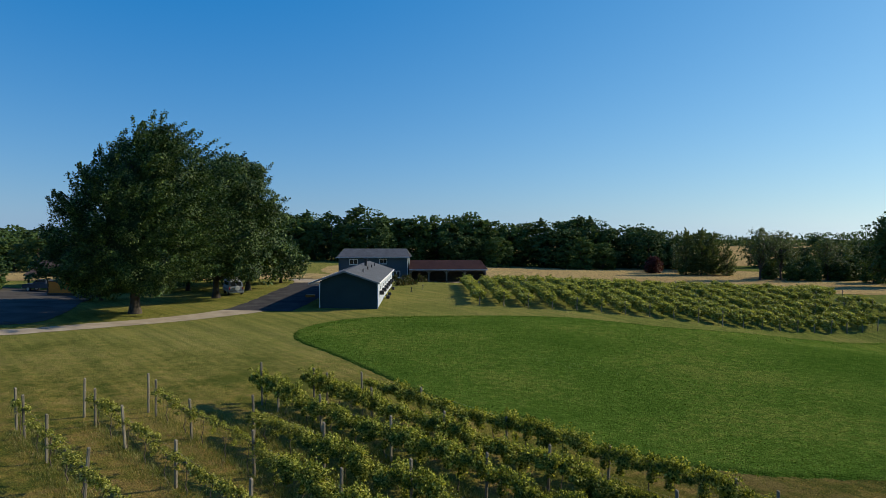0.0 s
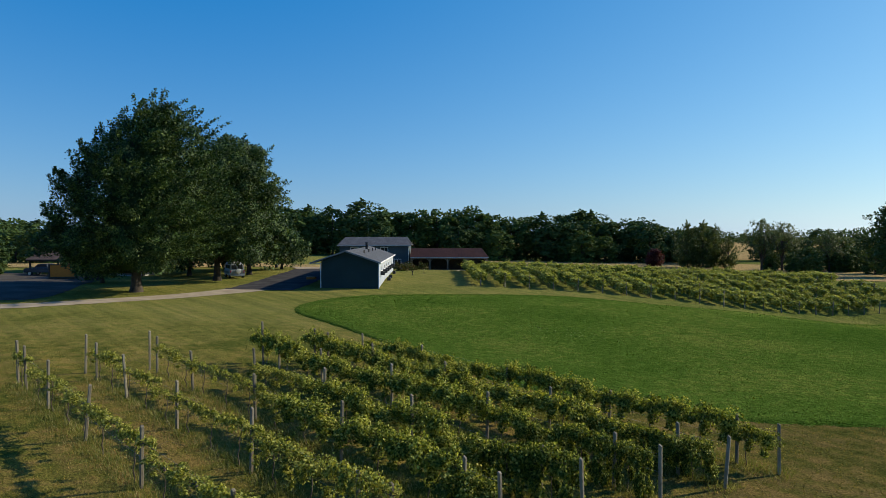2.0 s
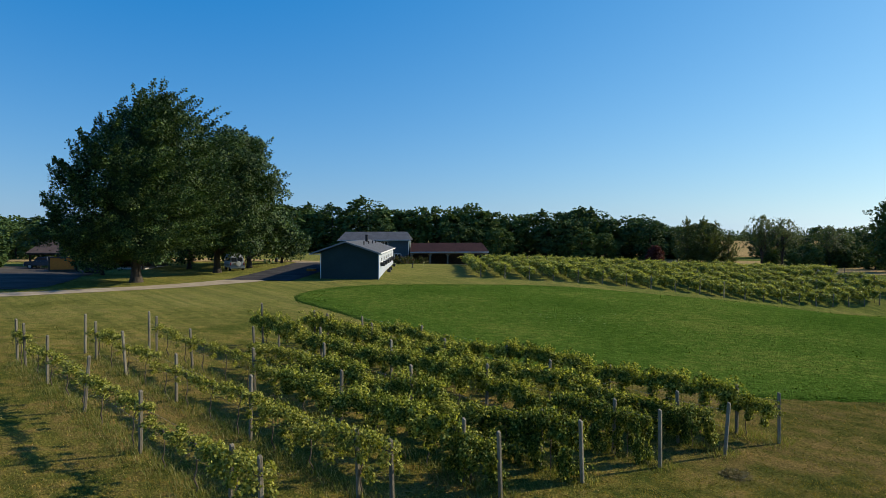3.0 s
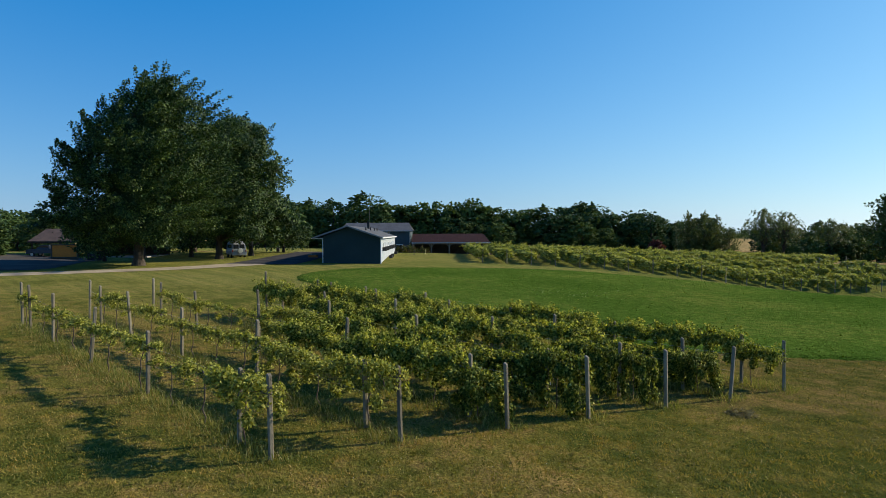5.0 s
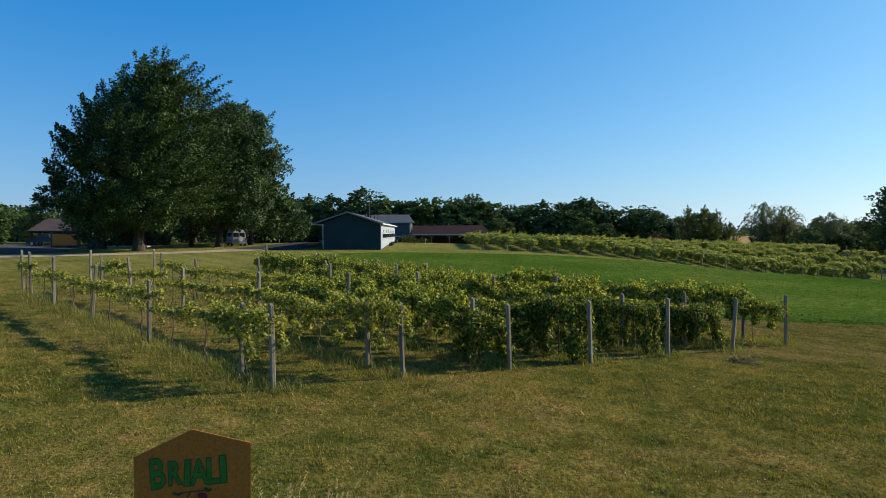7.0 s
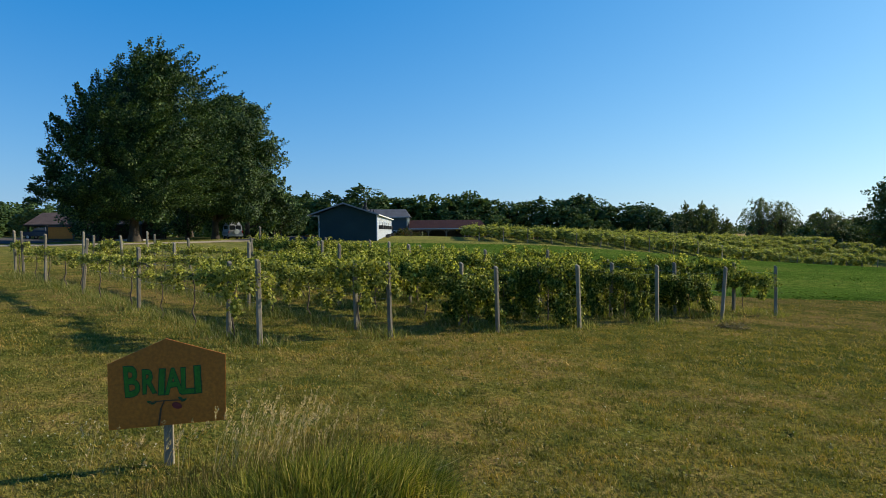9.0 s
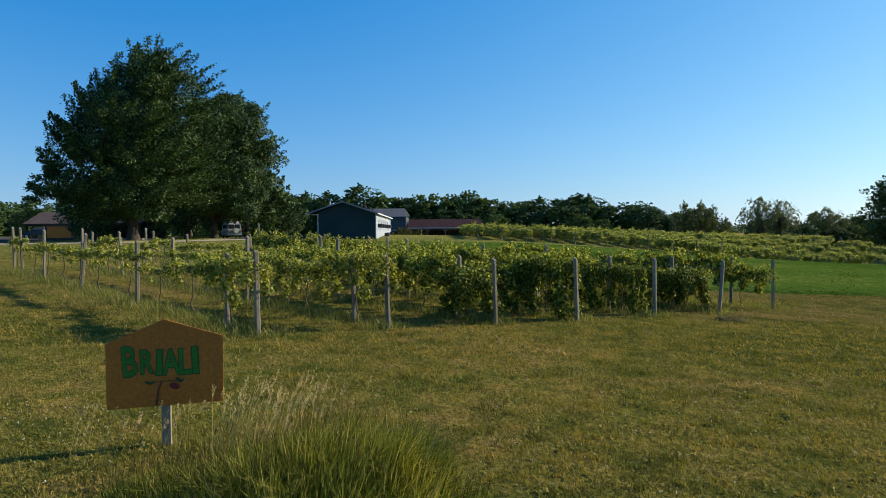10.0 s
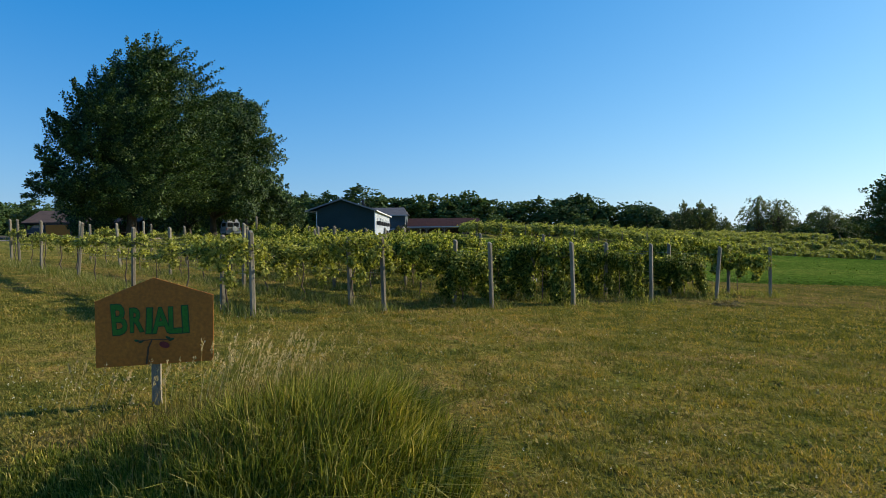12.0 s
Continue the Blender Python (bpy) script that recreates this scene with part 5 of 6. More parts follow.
bmesh.ops.create_cone(bm, cap_ends=True, segments=24, radius1=0.36, radius2=0.33, depth=0.22, matrix=Matrix.Translation((2.77, 0.16, 1.02)) @ Matrix.Rotation(radians(90), 4, "Y"))
bmesh.ops.bevel(bm, geom=[e for e in bm.edges if e.calc_face_angle(0) > 1], offset=0.05, segments=2, affect="EDGES")
part("spare_wheel", bm, WHITE, van, "spare wheel under a white cover")
for sy in (-0.88, 0.88):
    part("tail_light", box_bm((0.06, 0.12, 0.36), (2.66, sy, 0.98), 0.02), REDLENS, van)
    part("mirror", box_bm((0.1, 0.2, 0.26), (-1.9, sy * 1.25, 1.3), 0.03), DARKMETAL, van)
part("bumper", box_bm((0.18, 1.98, 0.22), (2.68, 0, 0.48), 0.04), GALV, van)
bm = bmesh.new()
for sy in (-0.7, 0.7):
    box_bm((3.0, 0.04, 0.04), (-0.7, sy, 2.55), 0, bm)
for k in range(7):
    box_bm((0.04, 1.4, 0.04), (-2.1 + 0.46 * k, 0, 2.55), 0, bm)
    box_bm((0.03, 0.03, 0.2), (-2.1 + 0.46 * k, 0.7, 2.46), 0, bm)
    box_bm((0.03, 0.03, 0.2), (-2.1 + 0.46 * k, -0.7, 2.46), 0, bm)
part("roof_rack", bm, VANPAINT, van, "white roof rack")
for x in (1.65, -1.6):
    for sy in (-0.86, 0.86):
        wheel(van, x, sy)

tx, ty = -58.6, 89.6
truck = empty("pickup_truck", pose(tx, ty, gz(tx, ty), 0, 0, 176), "dark blue pickup truck parked by the pavilion", "pickup")
part("body", prism([(2.7, 0.5), (2.72, 1.0), (2.5, 1.12), (1.2, 1.18), (-2.75, 1.18), (-2.75, 0.55)], 1.9, 0.04), TRUCKBLUE, truck)
part("cab", prism([(1.25, 1.15), (0.55, 1.75), (-0.75, 1.78), (-0.95, 1.15)], 1.75, 0.16, 0.05), TRUCKBLUE, truck)
for sy in (-0.8, 0.8):
    part("side_window", prism([(0.95, 1.22), (0.5, 1.66), (-0.65, 1.68), (-0.78, 1.22)], 0.05, 0, 0), GLASS, truck).location = (0, sy, 0)
bm = box_bm((0.04, 1.4, 0.66))
bmesh.ops.transform(bm, matrix=Matrix.Translation((0.93, 0, 1.47)) @ Matrix.Rotation(radians(-49), 4, "Y"), verts=bm.verts)
part("windscreen", bm, GLASS, truck)
part("cargo_bed", box_bm((1.7, 1.6, 0.06), (-1.8, 0, 1.2)), RUBBER, truck)
part("bumper", box_bm((0.15, 1.86, 0.2), (2.75, 0, 0.55), 0.04), GALV, truck)
for sy in (-0.7, 0.7):
    part("headlight", box_bm((0.06, 0.35, 0.2), (2.71, sy, 0.85), 0.02), LAMPGLASS, truck)
    part("tail_light", box_bm((0.06, 0.14, 0.35), (-2.76, sy * 1.2, 0.9), 0.02), REDLENS, truck)
for x in (1.75, -1.65):
    for sy in (-0.84, 0.84):
        wheel(truck, x, sy, 0.39)


# ---- shrubs and small things on the lawn ----
def shrub(x, y, w, h, seed, material=SHRUB, label="low mixed shrub against the house wall"):
    r = np.random.default_rng(seed)
    n = 420
    d = random_dirs(n, r)
    d[:, 2] = np.abs(d[:, 2])
    p = d * r.uniform(0.5, 1.0, (n, 1)) * np.array([w / 2, w / 2, h]) * (1 + 0.2 * np.sin(5 * d[:, :1] + seed))
    v, f = leaf_arrays(p, unit(d + r.normal(0, 0.5, (n, 3))), unit(d + r.normal(0, 0.5, (n, 3))), r.uniform(0.14, 0.3, n))
    s = empty("shrub", pose(x, y, gz(x, y)), label, "shrub", "shrubs by the house")
    part("foliage", mesh_of("foliage", v, f, material), None, s)
    stems = [tube_arrays([(0, 0, -0.1), (a * 0.2, b * 0.2, h * 0.4), (a * 0.35, b * 0.35, h * 0.8)], [0.03, 0.02, 0.01], 5) for a, b in r.normal(0, 1, (4, 2))]
    v, f = join_arrays(stems)
    part("stems", mesh_of("stems", v, f, VINEWOOD, True), None, s)


for x, y, w, h, sd in ((-7.0, 100.2, 1.8, 1.1, 1), (-6.0, 101.5, 1.9, 1.3, 2), (-5.3, 104.5, 1.6, 1.0, 3), (-4.2, 120.5, 2.0, 1.5, 4), (-7.2, 122, 2.2, 1.6, 5), (-9.8, 122.6, 2.0, 1.4, 6)):
    shrub(x, y, w, h, sd)


def stake(x, y, h, material, label):
    s = empty("lawn_stake", pose(x, y, gz(x, y), 3, 2, 20), label, "stake", "stakes on the lawn")
    part("rod", box_bm((0.07, 0.07, h), (0, 0, h / 2), 0.01), material, s)
    part("cap", box_bm((0.22, 0.14, 0.18), (0, 0, h), 0.03), material, s)
    part("foot", box_bm((0.26, 0.26, 0.06), (0, 0, 0.03), 0.01), material, s)


stake(-4.6, 88.5, 0.55, DARKMETAL, "dark metal stake standing in the lawn")
stake(-3.1, 93.0, 0.6, PALEYELLOW, "small yellow marker stake in the lawn")
lp = empty("yard_post", pose(-31.3, 113.5, gz(-31.3, 113.5)), "small dark bin on a post by the drive", "bin")
part("pole", box_bm((0.08, 0.08, 1.1), (0, 0, 0.55), 0.01), TIMBER, lp)
part("bin", box_bm((0.5, 0.5, 0.7), (0.1, 0, 0.36), 0.05), DARKMETAL, lp)
ob = part("lumber_stack", box_bm((1.2, 0.8, 0.34), (0, 0, 0.17), 0.03), ORANGE, None)
ob.matrix_world = pose(-17.4, 80, gz(-17.4, 80), 0, 0, 4)
tagged(ob, "orange-brown stack of boards beside the drive", "lumber")
skip = empty("waste_container", pose(-48.6, 84.5, gz(-48.6, 84.5), 0, 0, 8), "dark lidded waste container in the shade by the car park", "container")
part("body", box_bm((1.8, 1.2, 1.15), (0, 0, 0.68), 0.04), DARKMETAL, skip)
part("lid", box_bm((1.86, 1.28, 0.07), (0, 0, 1.3), 0.02), RUBBER, skip, "black plastic lid")
for wx in (-0.75, 0.75):
    part("skid", box_bm((0.12, 1.1, 0.12), (wx, 0, 0.06), 0.01), DARKMETAL, skip)


# bent wire hoop standing under the vines
hoop_x, hoop_y = 2.91, 18.13
hoop_line = [(0, 0, -0.1), (0, 0, 0.5), (0.02, 0, 0.58), (0.07, 0, 0.61), (0.12, 0, 0.57), (0.13, 0, 0.48)]
v, f = tube_arrays(hoop_line, np.full(6, 0.012), 6)
hoop = tagged(new("wire_hoop", mesh_of("wire_hoop", v, f, PALEPIPE, True)), "short pale bent pipe standing in the grass under the vines", "hoop")
hoop.matrix_world = pose(hoop_x, hoop_y, gz(hoop_x, hoop_y), 0, 0, -20)

# small heap of dried clippings on the lawn
r = np.random.default_rng(77)
n = 520
heap_x, heap_y = 8.34, 17.25
a, q = r.uniform(0, 2 * np.pi, n), r.random(n) ** 0.6
p = np.stack([np.cos(a) * q * 0.42, np.sin(a) * q * 0.4, 0.09 * (1 - q ** 2) * r.random(n) + 0.02], 1)
v, f = leaf_arrays(p, unit(r.normal(0, 1, (n, 3)) * np.array([1, 1, 0.5])), unit(r.normal(0, 0.5, (n, 3)) + np.array([0, 0, 1.0])), r.uniform(0.07, 0.16, n), slim=0.25)
heap = tagged(new("clippings_heap", mesh_of("clippings_heap", v, f, HAY)), "low heap of dried grey-brown grass clippings on the lawn", "clippings")
heap.matrix_world = pose(heap_x, heap_y, gz(heap_x, heap_y))


# ---- sign in the foreground ----
SX, SY = -2.75, 6.03
sign = empty("vineyard_sign", pose(SX, SY, gz(SX, SY), 0, 0, 17), "orange house-shaped wooden sign with green hand-painted letters on a post", "sign")
outline = [(-0.545, 0.427), (0.559, 0.424), (0.569, 1.117), (0.0, 1.316), (-0.543, 1.09)]
bm = bmesh.new()
fr = [bm.verts.new((x, -0.010, z)) for x, z in outline]
bk = [bm.verts.new((x, 0.004, z)) for x, z in outline]
bm.faces.new(fr)
bm.faces.new(bk[::-1])
for i in range(5):
    bm.faces.new((fr[i], bk[i], bk[(i + 1) % 5], fr[(i + 1) % 5]))
bmesh.ops.recalc_face_normals(bm, faces=bm.faces)
bmesh.ops.bevel(bm, geom=bm.edges[:], offset=0.0015, segments=1, affect="EDGES")
part("panel", bm, ORANGE, sign, "orange painted plywood panel")
part("sign_post", box_bm((0.09, 0.07, 1.5), (0.0, 0.042, 0.4), 0.006), POST, sign, "weathered grey post")


def stroke(bm, x0, z0, x1, z1, w):
    L = math.hypot(x1 - x0, z1 - z0)
    M = Matrix.Translation(((x0 + x1) / 2, -0.017, (z0 + z1) / 2)) @ Matrix.Rotation(-math.atan2(z1 - z0, x1 - x0), 4, "Y") @ Matrix.Diagonal((L, 0.006, w, 1))
    bmesh.ops.create_cube(bm, size=1, matrix=M)


def letter_mesh(ch, size, fat, deep):
    c = bpy.data.curves.new("letter", "FONT")
    c.body, c.size, c.extrude, c.offset, c.resolution_u = ch, size, deep, fat, 3
    c.align_x = "CENTER"
    ob = bpy.data.objects.new("letter", c)
    bpy.context.scene.collection.objects.link(ob)
    bpy.context.view_layer.update()
    me = bpy.data.meshes.new_from_object(ob.evaluated_get(bpy.context.evaluated_depsgraph_get()))
    bpy.data.objects.remove(ob)
    bpy.data.curves.remove(c)
    return me


for ch, x, z, size, wide, tilt in (("B", -0.326, 0.755, 0.43, 0.62, 3), ("R", -0.174, 0.775, 0.335, 0.62, 1), ("I", -0.056, 0.752, 0.36, 1.0, -3), ("A", 0.064, 0.752, 0.36, 0.66, 2), ("L", 0.187, 0.742, 0.375, 0.74, 0), ("I", 0.296, 0.742, 0.39, 1.05, 2)):
    upright = pose(x, -0.013, z, 90, 0, 0) @ Matrix.Rotation(radians(tilt), 4, "Z") @ Matrix.Diagonal((wide, 1, 1, 1))
    edge = letter_mesh(ch, size, 0.016, 0.002)
    edge.transform(upright)
    edge.materials.append(SIGNEDGE)
    letter = part("letter", edge, None, sign, "green letter with a dark outline")
    face = letter_mesh(ch, size, 0.006, 0.004)
    face.transform(upright)
    face.materials.append(SIGNGREEN)
    part("letter_face", face, None, letter, "green painted letter face")
bm = bmesh.new()
stroke(bm, -0.17, 0.672, -0.03, 0.682, 0.009)
stroke(bm, -0.03, 0.682, 0.14, 0.674, 0.009)
part("painted_branch", bm, SIGNDARK, sign, "thin brown painted branch")
for x, z, turn in ((-0.165, 0.676, 20), (-0.125, 0.668, -25), (0.125, 0.69, 35), (0.155, 0.672, -20)):
    bm = bmesh.new()
    bmesh.ops.create_cone(bm, cap_ends=True, segments=10, radius1=0.03, radius2=0.03, depth=0.006, matrix=Matrix.Translation((x, -0.016, z)) @ Matrix.Rotation(radians(turn), 4, "Y") @ Matrix.Rotation(radians(90), 4, "X") @ Matrix.Diagonal((1.0, 0.42, 1, 1)))
    part("painted_leaf", bm, SIGNEDGE, sign, "dark green painted leaf")
bm = bmesh.new()
stroke(bm, -0.085, 0.432, -0.072, 0.53, 0.017)
stroke(bm, -0.072, 0.525, -0.062, 0.61, 0.017)
stroke(bm, -0.062, 0.605, -0.03, 0.676, 0.014)
part("painted_stem", bm, SIGNDARK, sign, "dark brown painted vine stem")
bm = bmesh.new()
bmesh.ops.create_cone(bm, cap_ends=True, segments=12, radius1=0.045, radius2=0.045, depth=0.006, matrix=Matrix.Translation((0.088, -0.018, 0.622)) @ Matrix.Rotation(radians(25), 4, "Y") @ Matrix.Rotation(radians(90), 4, "X") @ Matrix.Diagonal((1.15, 0.7, 1, 1)))
part("painted_fruit", bm, SIGNRED, sign, "dark red painted fruit")


# ---- grass ----
def blade_arrays(p, h, lean, width, bend, r):
    """Bent blades: five points, three triangles each."""
    n = len(p)
    a = r.uniform(0, 2 * np.pi, n)
    across = np.stack([np.cos(a), np.sin(a), np.zeros(n)], 1) * width[:, None]
    up = np.array([0, 0, 1.0])
    m = p + lean * h[:, None] * 0.35 + up * (h * 0.6)[:, None]
    t = p + lean * (h * bend)[:, None] + up * (h * (1 - 0.25 * bend))[:, None]
    v = np.stack([p - across, p + across, m + across * 0.75, m - across * 0.75, t], 1).reshape(-1, 3)
    k = np.arange(n)[:, None] * 5
    f = np.stack([k + np.array([[0, 1, 2]]), k + np.array([[0, 2, 3]]), k + np.array([[3, 2, 4]])], 1).reshape(-1, 3)
    return v, f


def lean_of(n, r, wind=(-0.2, 0.0), loose=0.6):
    l = np.zeros((n, 3))
    l[:, :2] = r.normal(0, loose, (n, 2)) + np.array(wind)
    return l


r = np.random.default_rng(41)
# short turf round the sign and in front of the vines
n = 175000
y = 2.6 + 14.5 * r.random(n) ** 1.6
x = (r.random(n) * 2 - 1) * (y * 0.78 + 0.6) + r.normal(0, 0.35, n)
y -= r.exponential(0.45, n) * (y < 3.6)
patch = 0.5 + 0.25 * np.sin(x * 1.9 + 1.1 * np.sin(y * 1.3)) * np.sin(y * 1.7 + x * 0.6) + 0.25 * np.sin(x * 9.1 + 2.0 * np.sin(y * 5.3)) * np.sin(y * 7.7 + 1.5 * np.sin(x * 3.6))
keep = r.random(n) < 0.6 + 0.4 * patch
x, y, patch = x[keep], y[keep], patch[keep]
n = len(x)
p = np.stack([x, y, ground_z(x, y) - 0.005], 1)
v, f = blade_arrays(p, r.uniform(0.025, 0.07, n) * (0.6 + 0.6 * patch), lean_of(n, r, loose=0.8), r.uniform(0.0025, 0.005, n) * (0.7 + y / 9), r.uniform(0.4, 1.0, n), r)
tagged(new("lawn_grass", mesh_of("lawn_grass", v, f, BLADE)), "short mixed lawn grass, green with dry blades", "grass", kind="stuff")

# coarser tufts farther out on the lawn
n = 46000
y = 11 + 27 * r.random(n) ** 1.2
x = (r.random(n) * 2 - 1) * (y * 0.78 + 0.6)
patch = 0.5 + 0.5 * np.sin(x * 0.9 + 1.1 * np.sin(y * 0.7)) * np.sin(y * 1.1 + x * 0.4)
keep = r.random(n) < 0.35 + 0.65 * patch
x, y = x[keep], y[keep]
n = len(x)
p = np.stack([x, y, ground_z(x, y) - 0.005], 1)
v, f = blade_arrays(p, r.uniform(0.03, 0.09, n), lean_of(n, r, loose=0.9), r.uniform(0.008, 0.016, n), r.uniform(0.4, 1.0, n), r)
tagged(new("lawn_tufts", mesh_of("lawn_tufts", v, f, BLADE)), "uneven tufts of lawn grass between the vine rows", "grass", kind="stuff")

# coarse tussocky tufts that the mower leaves standing in the lawn
q = np.random.default_rng(58)
n, k = 460, 34
y = 4.4 + 10.5 * q.random(n) ** 1.2
x = -2.5 + (y * 0.75 + 2.8) * q.random(n)
size = np.repeat(q.uniform(0.04, 0.13, n), k)
x, y = np.repeat(x, k) + q.normal(0, 1, n * k) * size * 1.3, np.repeat(y, k) + q.normal(0, 1, n * k) * size * 0.8
p = np.stack([x, y, ground_z(x, y) - 0.005], 1)
v, f = blade_arrays(p, q.uniform(0.04, 0.095, n * k), lean_of(n * k, q, loose=0.6), q.uniform(0.004, 0.007, n * k), q.uniform(0.5, 1.1, n * k), q)
tagged(new("lawn_tussocks", mesh_of("lawn_tussocks", v, f, BLADE)), "coarse olive tufts standing above the mown lawn", "grass", kind="stuff")

# clumps of low broad-leaved weeds in the turf
n, k = 150, 12
y = 3.4 + 12.5 * r.random(n) ** 1.2
x = (r.random(n) * 2 - 0.75) * (y * 0.75)
p = np.repeat(np.stack([x, y, ground_z(x, y) + 0.02], 1), k, 0) + r.normal(0, 1, (n * k, 3)) * np.repeat(r.uniform(0.02, 0.075, n), k)[:, None] * np.array([1, 1, 0.3])
v, f = leaf_arrays(p, unit(r.normal(0, 1, (n * k, 3)) + np.array([0, 0, 0.5])), unit(r.normal(0, 0.5, (n * k, 3)) + np.array([0, 0, 1.0])), r.uniform(0.02, 0.055, n * k) * (0.8 + 0.05 * p[:, 1]))
tagged(new("lawn_weeds", mesh_of("lawn_weeds", v, f, WEED)), "low broad-leaved weeds scattered through the lawn", "weeds", kind="stuff")

# taller unmown grass under the vines
n = 70000
row = r.integers(0, 7, n)
st = np.array(ROW_STARTS)[row]
d = r.uniform(-0.3, 1.0, n) * 22.5
off = r.normal(0, 0.55, n)
x = st[:, 0] + ROW_WAY.x * d - ROW_WAY.y * off
y = st[:, 1] + ROW_WAY.y * d + ROW_WAY.x * off
ok = d > -0.4
x, y, off = x[ok], y[ok], off[ok]
n = len(x)
p = np.stack([x, y, ground_z(x, y) - 0.01], 1)
v, f = blade_arrays(p, r.uniform(0.08, 0.42, n) * np.exp(-1.1 * np.abs(off)), lean_of(n, r), r.uniform(0.004, 0.009, n), r.uniform(0.4, 1.0, n), r)
tagged(new("vine_row_grass", mesh_of("vine_row_grass", v, f, ROWGRASS)), "uncut grass and weeds under the vine rows", "grass", kind="stuff")

# big tussock by the sign: many tufts, tall on the sunny side, low and thin on the other
n, tufts = 82000, 360
ta, tq = r.uniform(0, 2 * np.pi, tufts), r.random(tufts) ** 0.5
tx, ty = -1.5 + np.cos(ta) * tq * 1.75, 4.3 + np.sin(ta) * tq * (1.0 + 0.25 * np.cos(ta))
th = r.uniform(0.8, 1.12, tufts) * np.interp(tx, (-3.25, -2.6, -1.85, -1.0, -0.4, 0.0, 0.25), (0.14, 0.24, 0.46, 0.86, 1.0, 0.86, 0.55)) * (1 - 0.3 * tq ** 3) * np.interp(ty, (3.3, 4.3), (0.42, 1.0))
tl = np.stack([np.cos(ta) * tq * 0.22 + r.normal(0.05, 0.1, tufts), np.sin(ta) * tq * 0.2 + r.normal(0, 0.1, tufts), np.zeros(tufts)], 1)
i = r.integers(0, tufts, n)
x, y = tx[i] + r.normal(0, 0.09, n), ty[i] + r.normal(0, 0.09, n)
p = np.stack([x, y, ground_z(x, y) - 0.01], 1)
v, f = blade_arrays(p, th[i] * r.uniform(0.35, 1.0, n), tl[i] * 0.85 + lean_of(n, r, (0.02, 0), 0.25), r.uniform(0.0028, 0.006, n), r.uniform(0.5, 1.35, n), r)
# loose arching dry blades that spill over the rim
m = 700
a2 = r.normal(-0.25, 0.5, m)
x, y = -0.95 + np.cos(a2) * r.uniform(1.05, 1.4, m), 4.15 + np.sin(a2) * r.uniform(1.0, 1.35, m)
p = np.stack([x, y, ground_z(x, y) - 0.01], 1)
v2, f2 = blade_arrays(p, r.uniform(0.3, 0.62, m), np.stack([np.cos(a2) * 0.45, np.sin(a2) * 0.35, np.zeros(m)], 1) + lean_of(m, r, (0, 0), 0.2), r.uniform(0.003, 0.006, m), r.uniform(1.2, 2.0, m), r)
v, f = join_arrays([(v, f), (v2, f2)])
tagged(new("tall_grass", mesh_of("tall_grass", v, f, TALLBLADE)), "tussock of tall uncut green grass in front of the sign", "grass", kind="stuff")

# brown stems standing among the green blades of the tussock
n = 2300
x, y = r.normal(-1.5, 0.62, n), r.normal(4.9, 0.45, n)
p = np.stack([x, y, ground_z(x, y) - 0.01], 1)
v, f = blade_arrays(p, r.uniform(0.6, 1.06, n) * np.interp(x, (-2.9, -2.2, -1.4, -0.6, 0.2), (0.22, 0.42, 0.72, 0.94, 0.6)), lean_of(n, r, (0.08, 0), 0.22), r.uniform(0.002, 0.004, n), r.uniform(0.5, 1.1, n), r)
tagged(new("brown_grass_stems", mesh_of("brown_grass_stems", v, f, BROWNSTEM)), "brown standing grass stems among the green tussock", "grass", kind="stuff")

# dry seed stalks round the sign
n = 100
x = np.concatenate([r.normal(-1.6, 0.26, 66), r.normal(-2.12, 0.1, 14), r.normal(-2.95, 0.3, 20)])
y = np.concatenate([r.normal(5.7, 0.3, 66), r.normal(5.85, 0.08, 14), r.normal(5.8, 0.1, 20)])
p = np.stack([x, y, ground_z(x, y)], 1)
h = r.uniform(0.6, 1.02, n) * np.where(np.arange(n) < 80, 1.0, 0.66)
ln = lean_of(n, r, (0.45, 0), 0.22)
v, f = blade_arrays(p, h, ln, np.full(n, 0.0022), r.uniform(0.5, 0.9, n), r)
tips = v.reshape(-1, 5, 3)[:, 4]
k = 20
hp = np.repeat(tips, k, 0) - np.repeat(unit(ln * 0.6 + np.array([0, 0, 1.0])), k, 0) * r.uniform(0, 0.12, (n * k, 1)) + r.normal(0, 0.007, (n * k, 3))
v2, f2 = leaf_arrays(hp, unit(np.array([0.35, 0, 1.0]) + r.normal(0, 0.4, (n * k, 3))), random_dirs(n * k, r), r.uniform(0.016, 0.032, n * k), slim=0.5)
v, f = join_arrays([(v, f), (v2, f2)])
tagged(new("dry_grass_stalks", mesh_of("dry_grass_stalks", v, f, STRAW)), "pale dry grass stalks with feathery seed heads", "grass", kind="stuff")

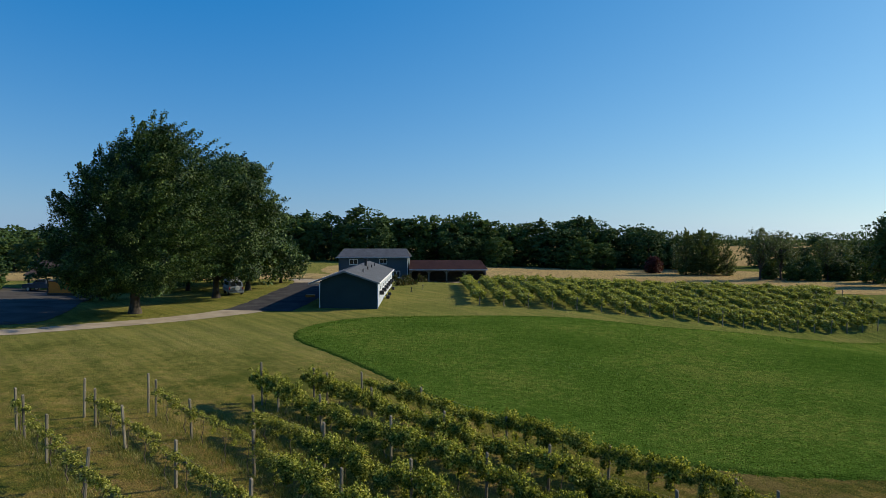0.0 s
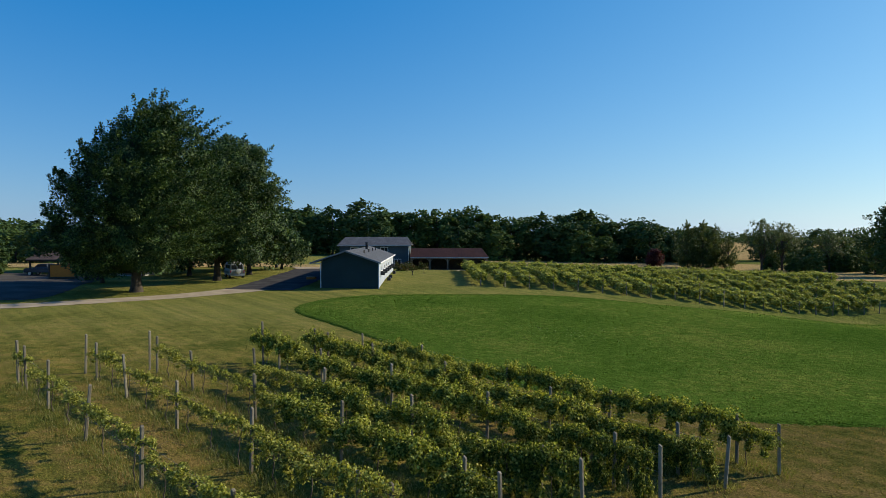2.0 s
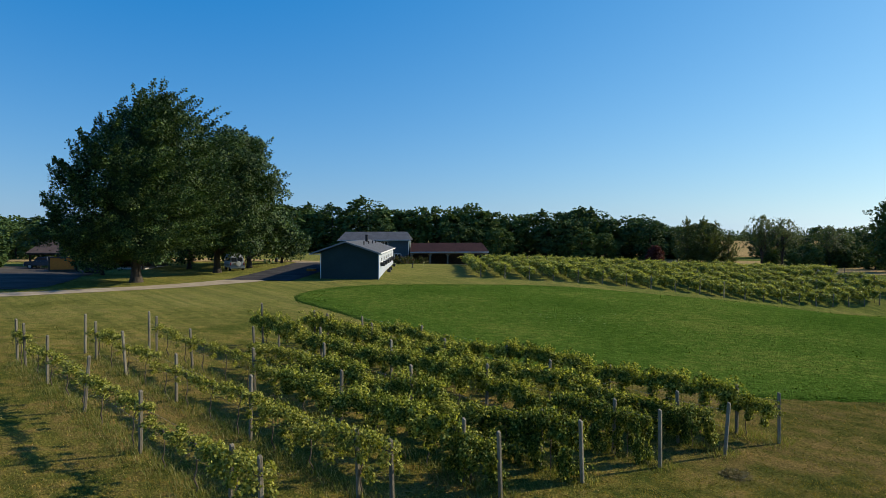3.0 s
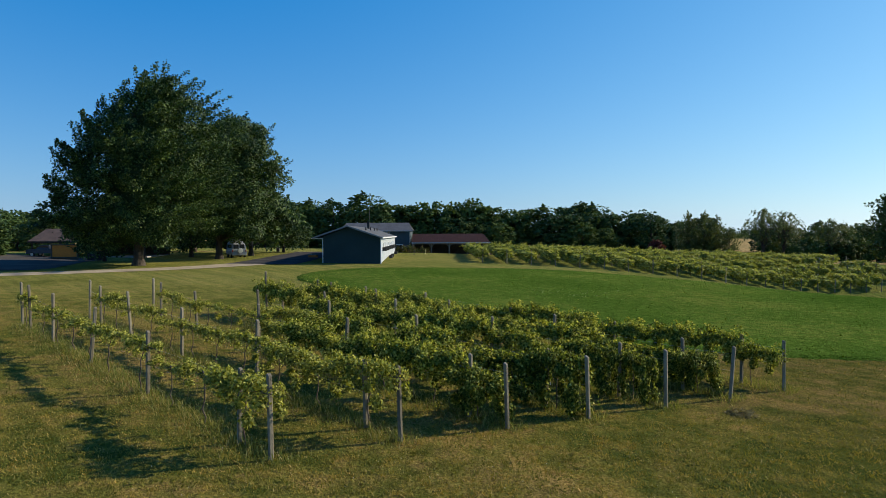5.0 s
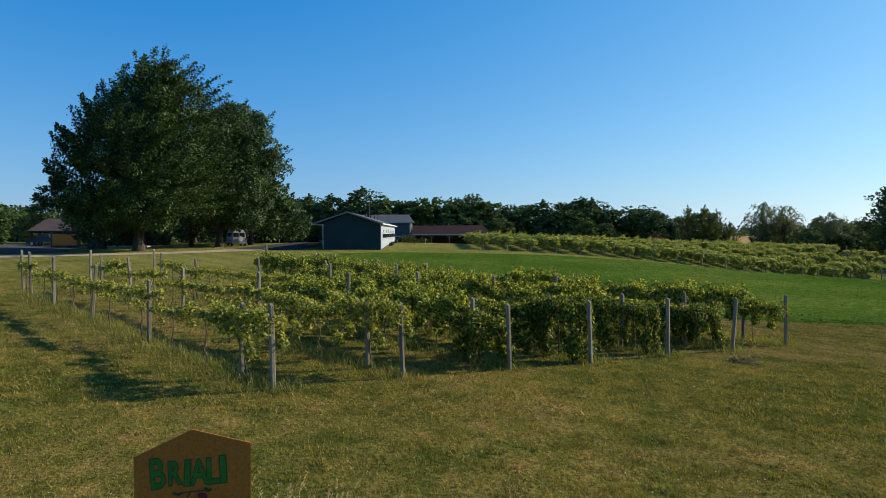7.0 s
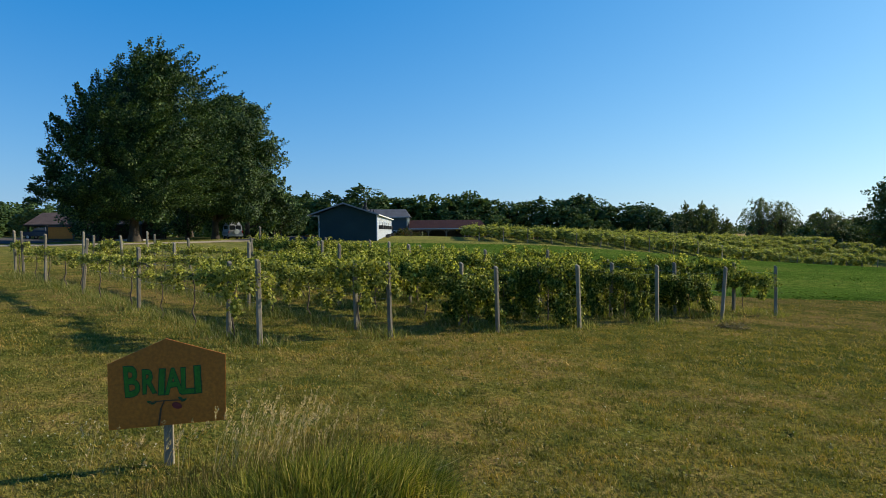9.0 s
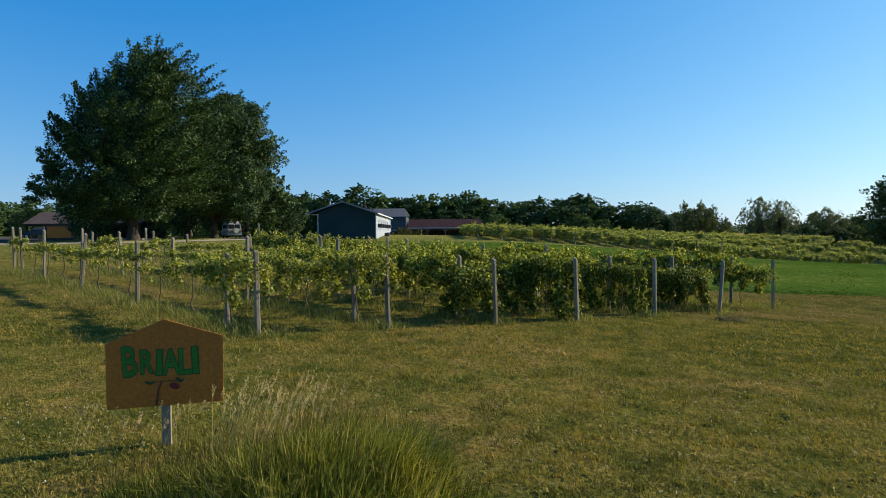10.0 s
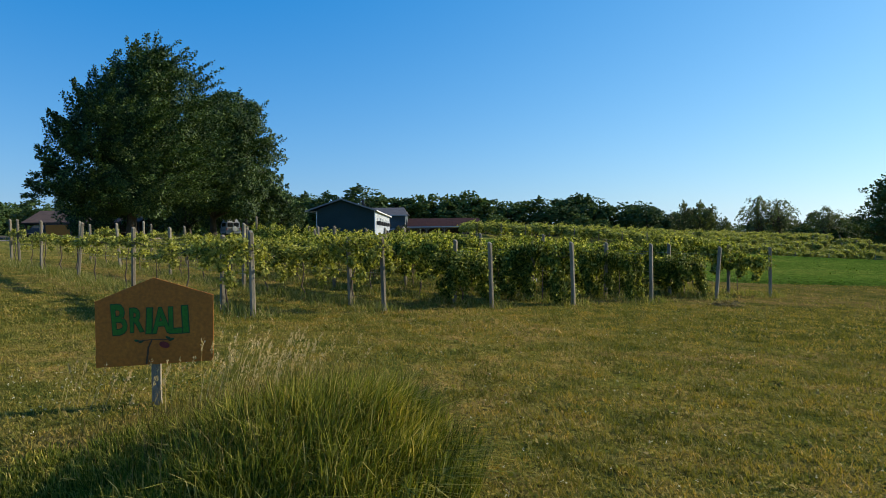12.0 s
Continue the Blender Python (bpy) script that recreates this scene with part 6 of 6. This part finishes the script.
# the standing crop: tufts over the field, thickest at its edge
n = 46000
ang = r.uniform(0, 1, n)
i = (ang * len(field_line)).astype(int)
mid = np.array(FIELD).mean(0)
q = np.where(r.random(n) < 0.5, 1 - 0.07 * r.random(n), r.random(n) ** 0.5)
xy = mid + (field_line[i] - mid) * q[:, None] + r.normal(0, 0.15, (n, 2))
p = np.concatenate([xy, (ground_z(xy[:, 0], xy[:, 1]) + np.where(q > 0.98, 0.0, 0.09))[:, None]], 1)
size = r.uniform(0.05, 0.12, n) * (0.8 + 0.006 * xy[:, 1])
v, f = leaf_arrays(p, unit(np.array([0, 0, 0.1]) + r.normal(0, 0.6, (n, 3)) * np.array([1, 1, 0.4])), unit(np.array([0.3, 0.0, 1.0]) + r.normal(0, 0.25, (n, 3))), size)
tagged(new("forage_crop", mesh_of("forage_crop", v, f, FORAGE)), "leafy green forage plants of the rounded field", "crop", kind="stuff")
# white clover heads dotted through the lawn
n = 420
y = np.concatenate([3.6 + 10 * r.random(300) ** 1.2, r.uniform(4.4, 7.5, 120)])
x = np.concatenate([(r.random(300) * 2 - 0.8) * (y[:300] * 0.7), r.normal(-4.3, 0.8, 120)])
p = np.repeat(np.stack([x, y, ground_z(x, y) + r.uniform(0.03, 0.07, n)], 1), 6, 0) + r.normal(0, 0.004, (n * 6, 3))
v, f = leaf_arrays(p, random_dirs(n * 6, r), random_dirs(n * 6, r), r.uniform(0.008, 0.014, n * 6))
tagged(new("clover_flowers", mesh_of("clover_flowers", v, f, CLOVER)), "small white clover flowers scattered in the lawn", "flowers", kind="stuff")
# pale weeds in the field
n = 80
xy = np.array([9.3, 45.5]) + r.normal(0, 1, (n, 2)) * np.array([2.0, 1.6])
p = np.concatenate([xy, (ground_z(xy[:, 0], xy[:, 1]) + r.uniform(0.2, 0.5, n))[:, None]], 1)
v, f = leaf_arrays(p, random_dirs(n, r), random_dirs(n, r), r.uniform(0.06, 0.15, n))
tagged(new("pale_weeds", mesh_of("pale_weeds", v, f, PALEWEED)), "scattered pale weeds standing in the green field", "weeds", kind="stuff")
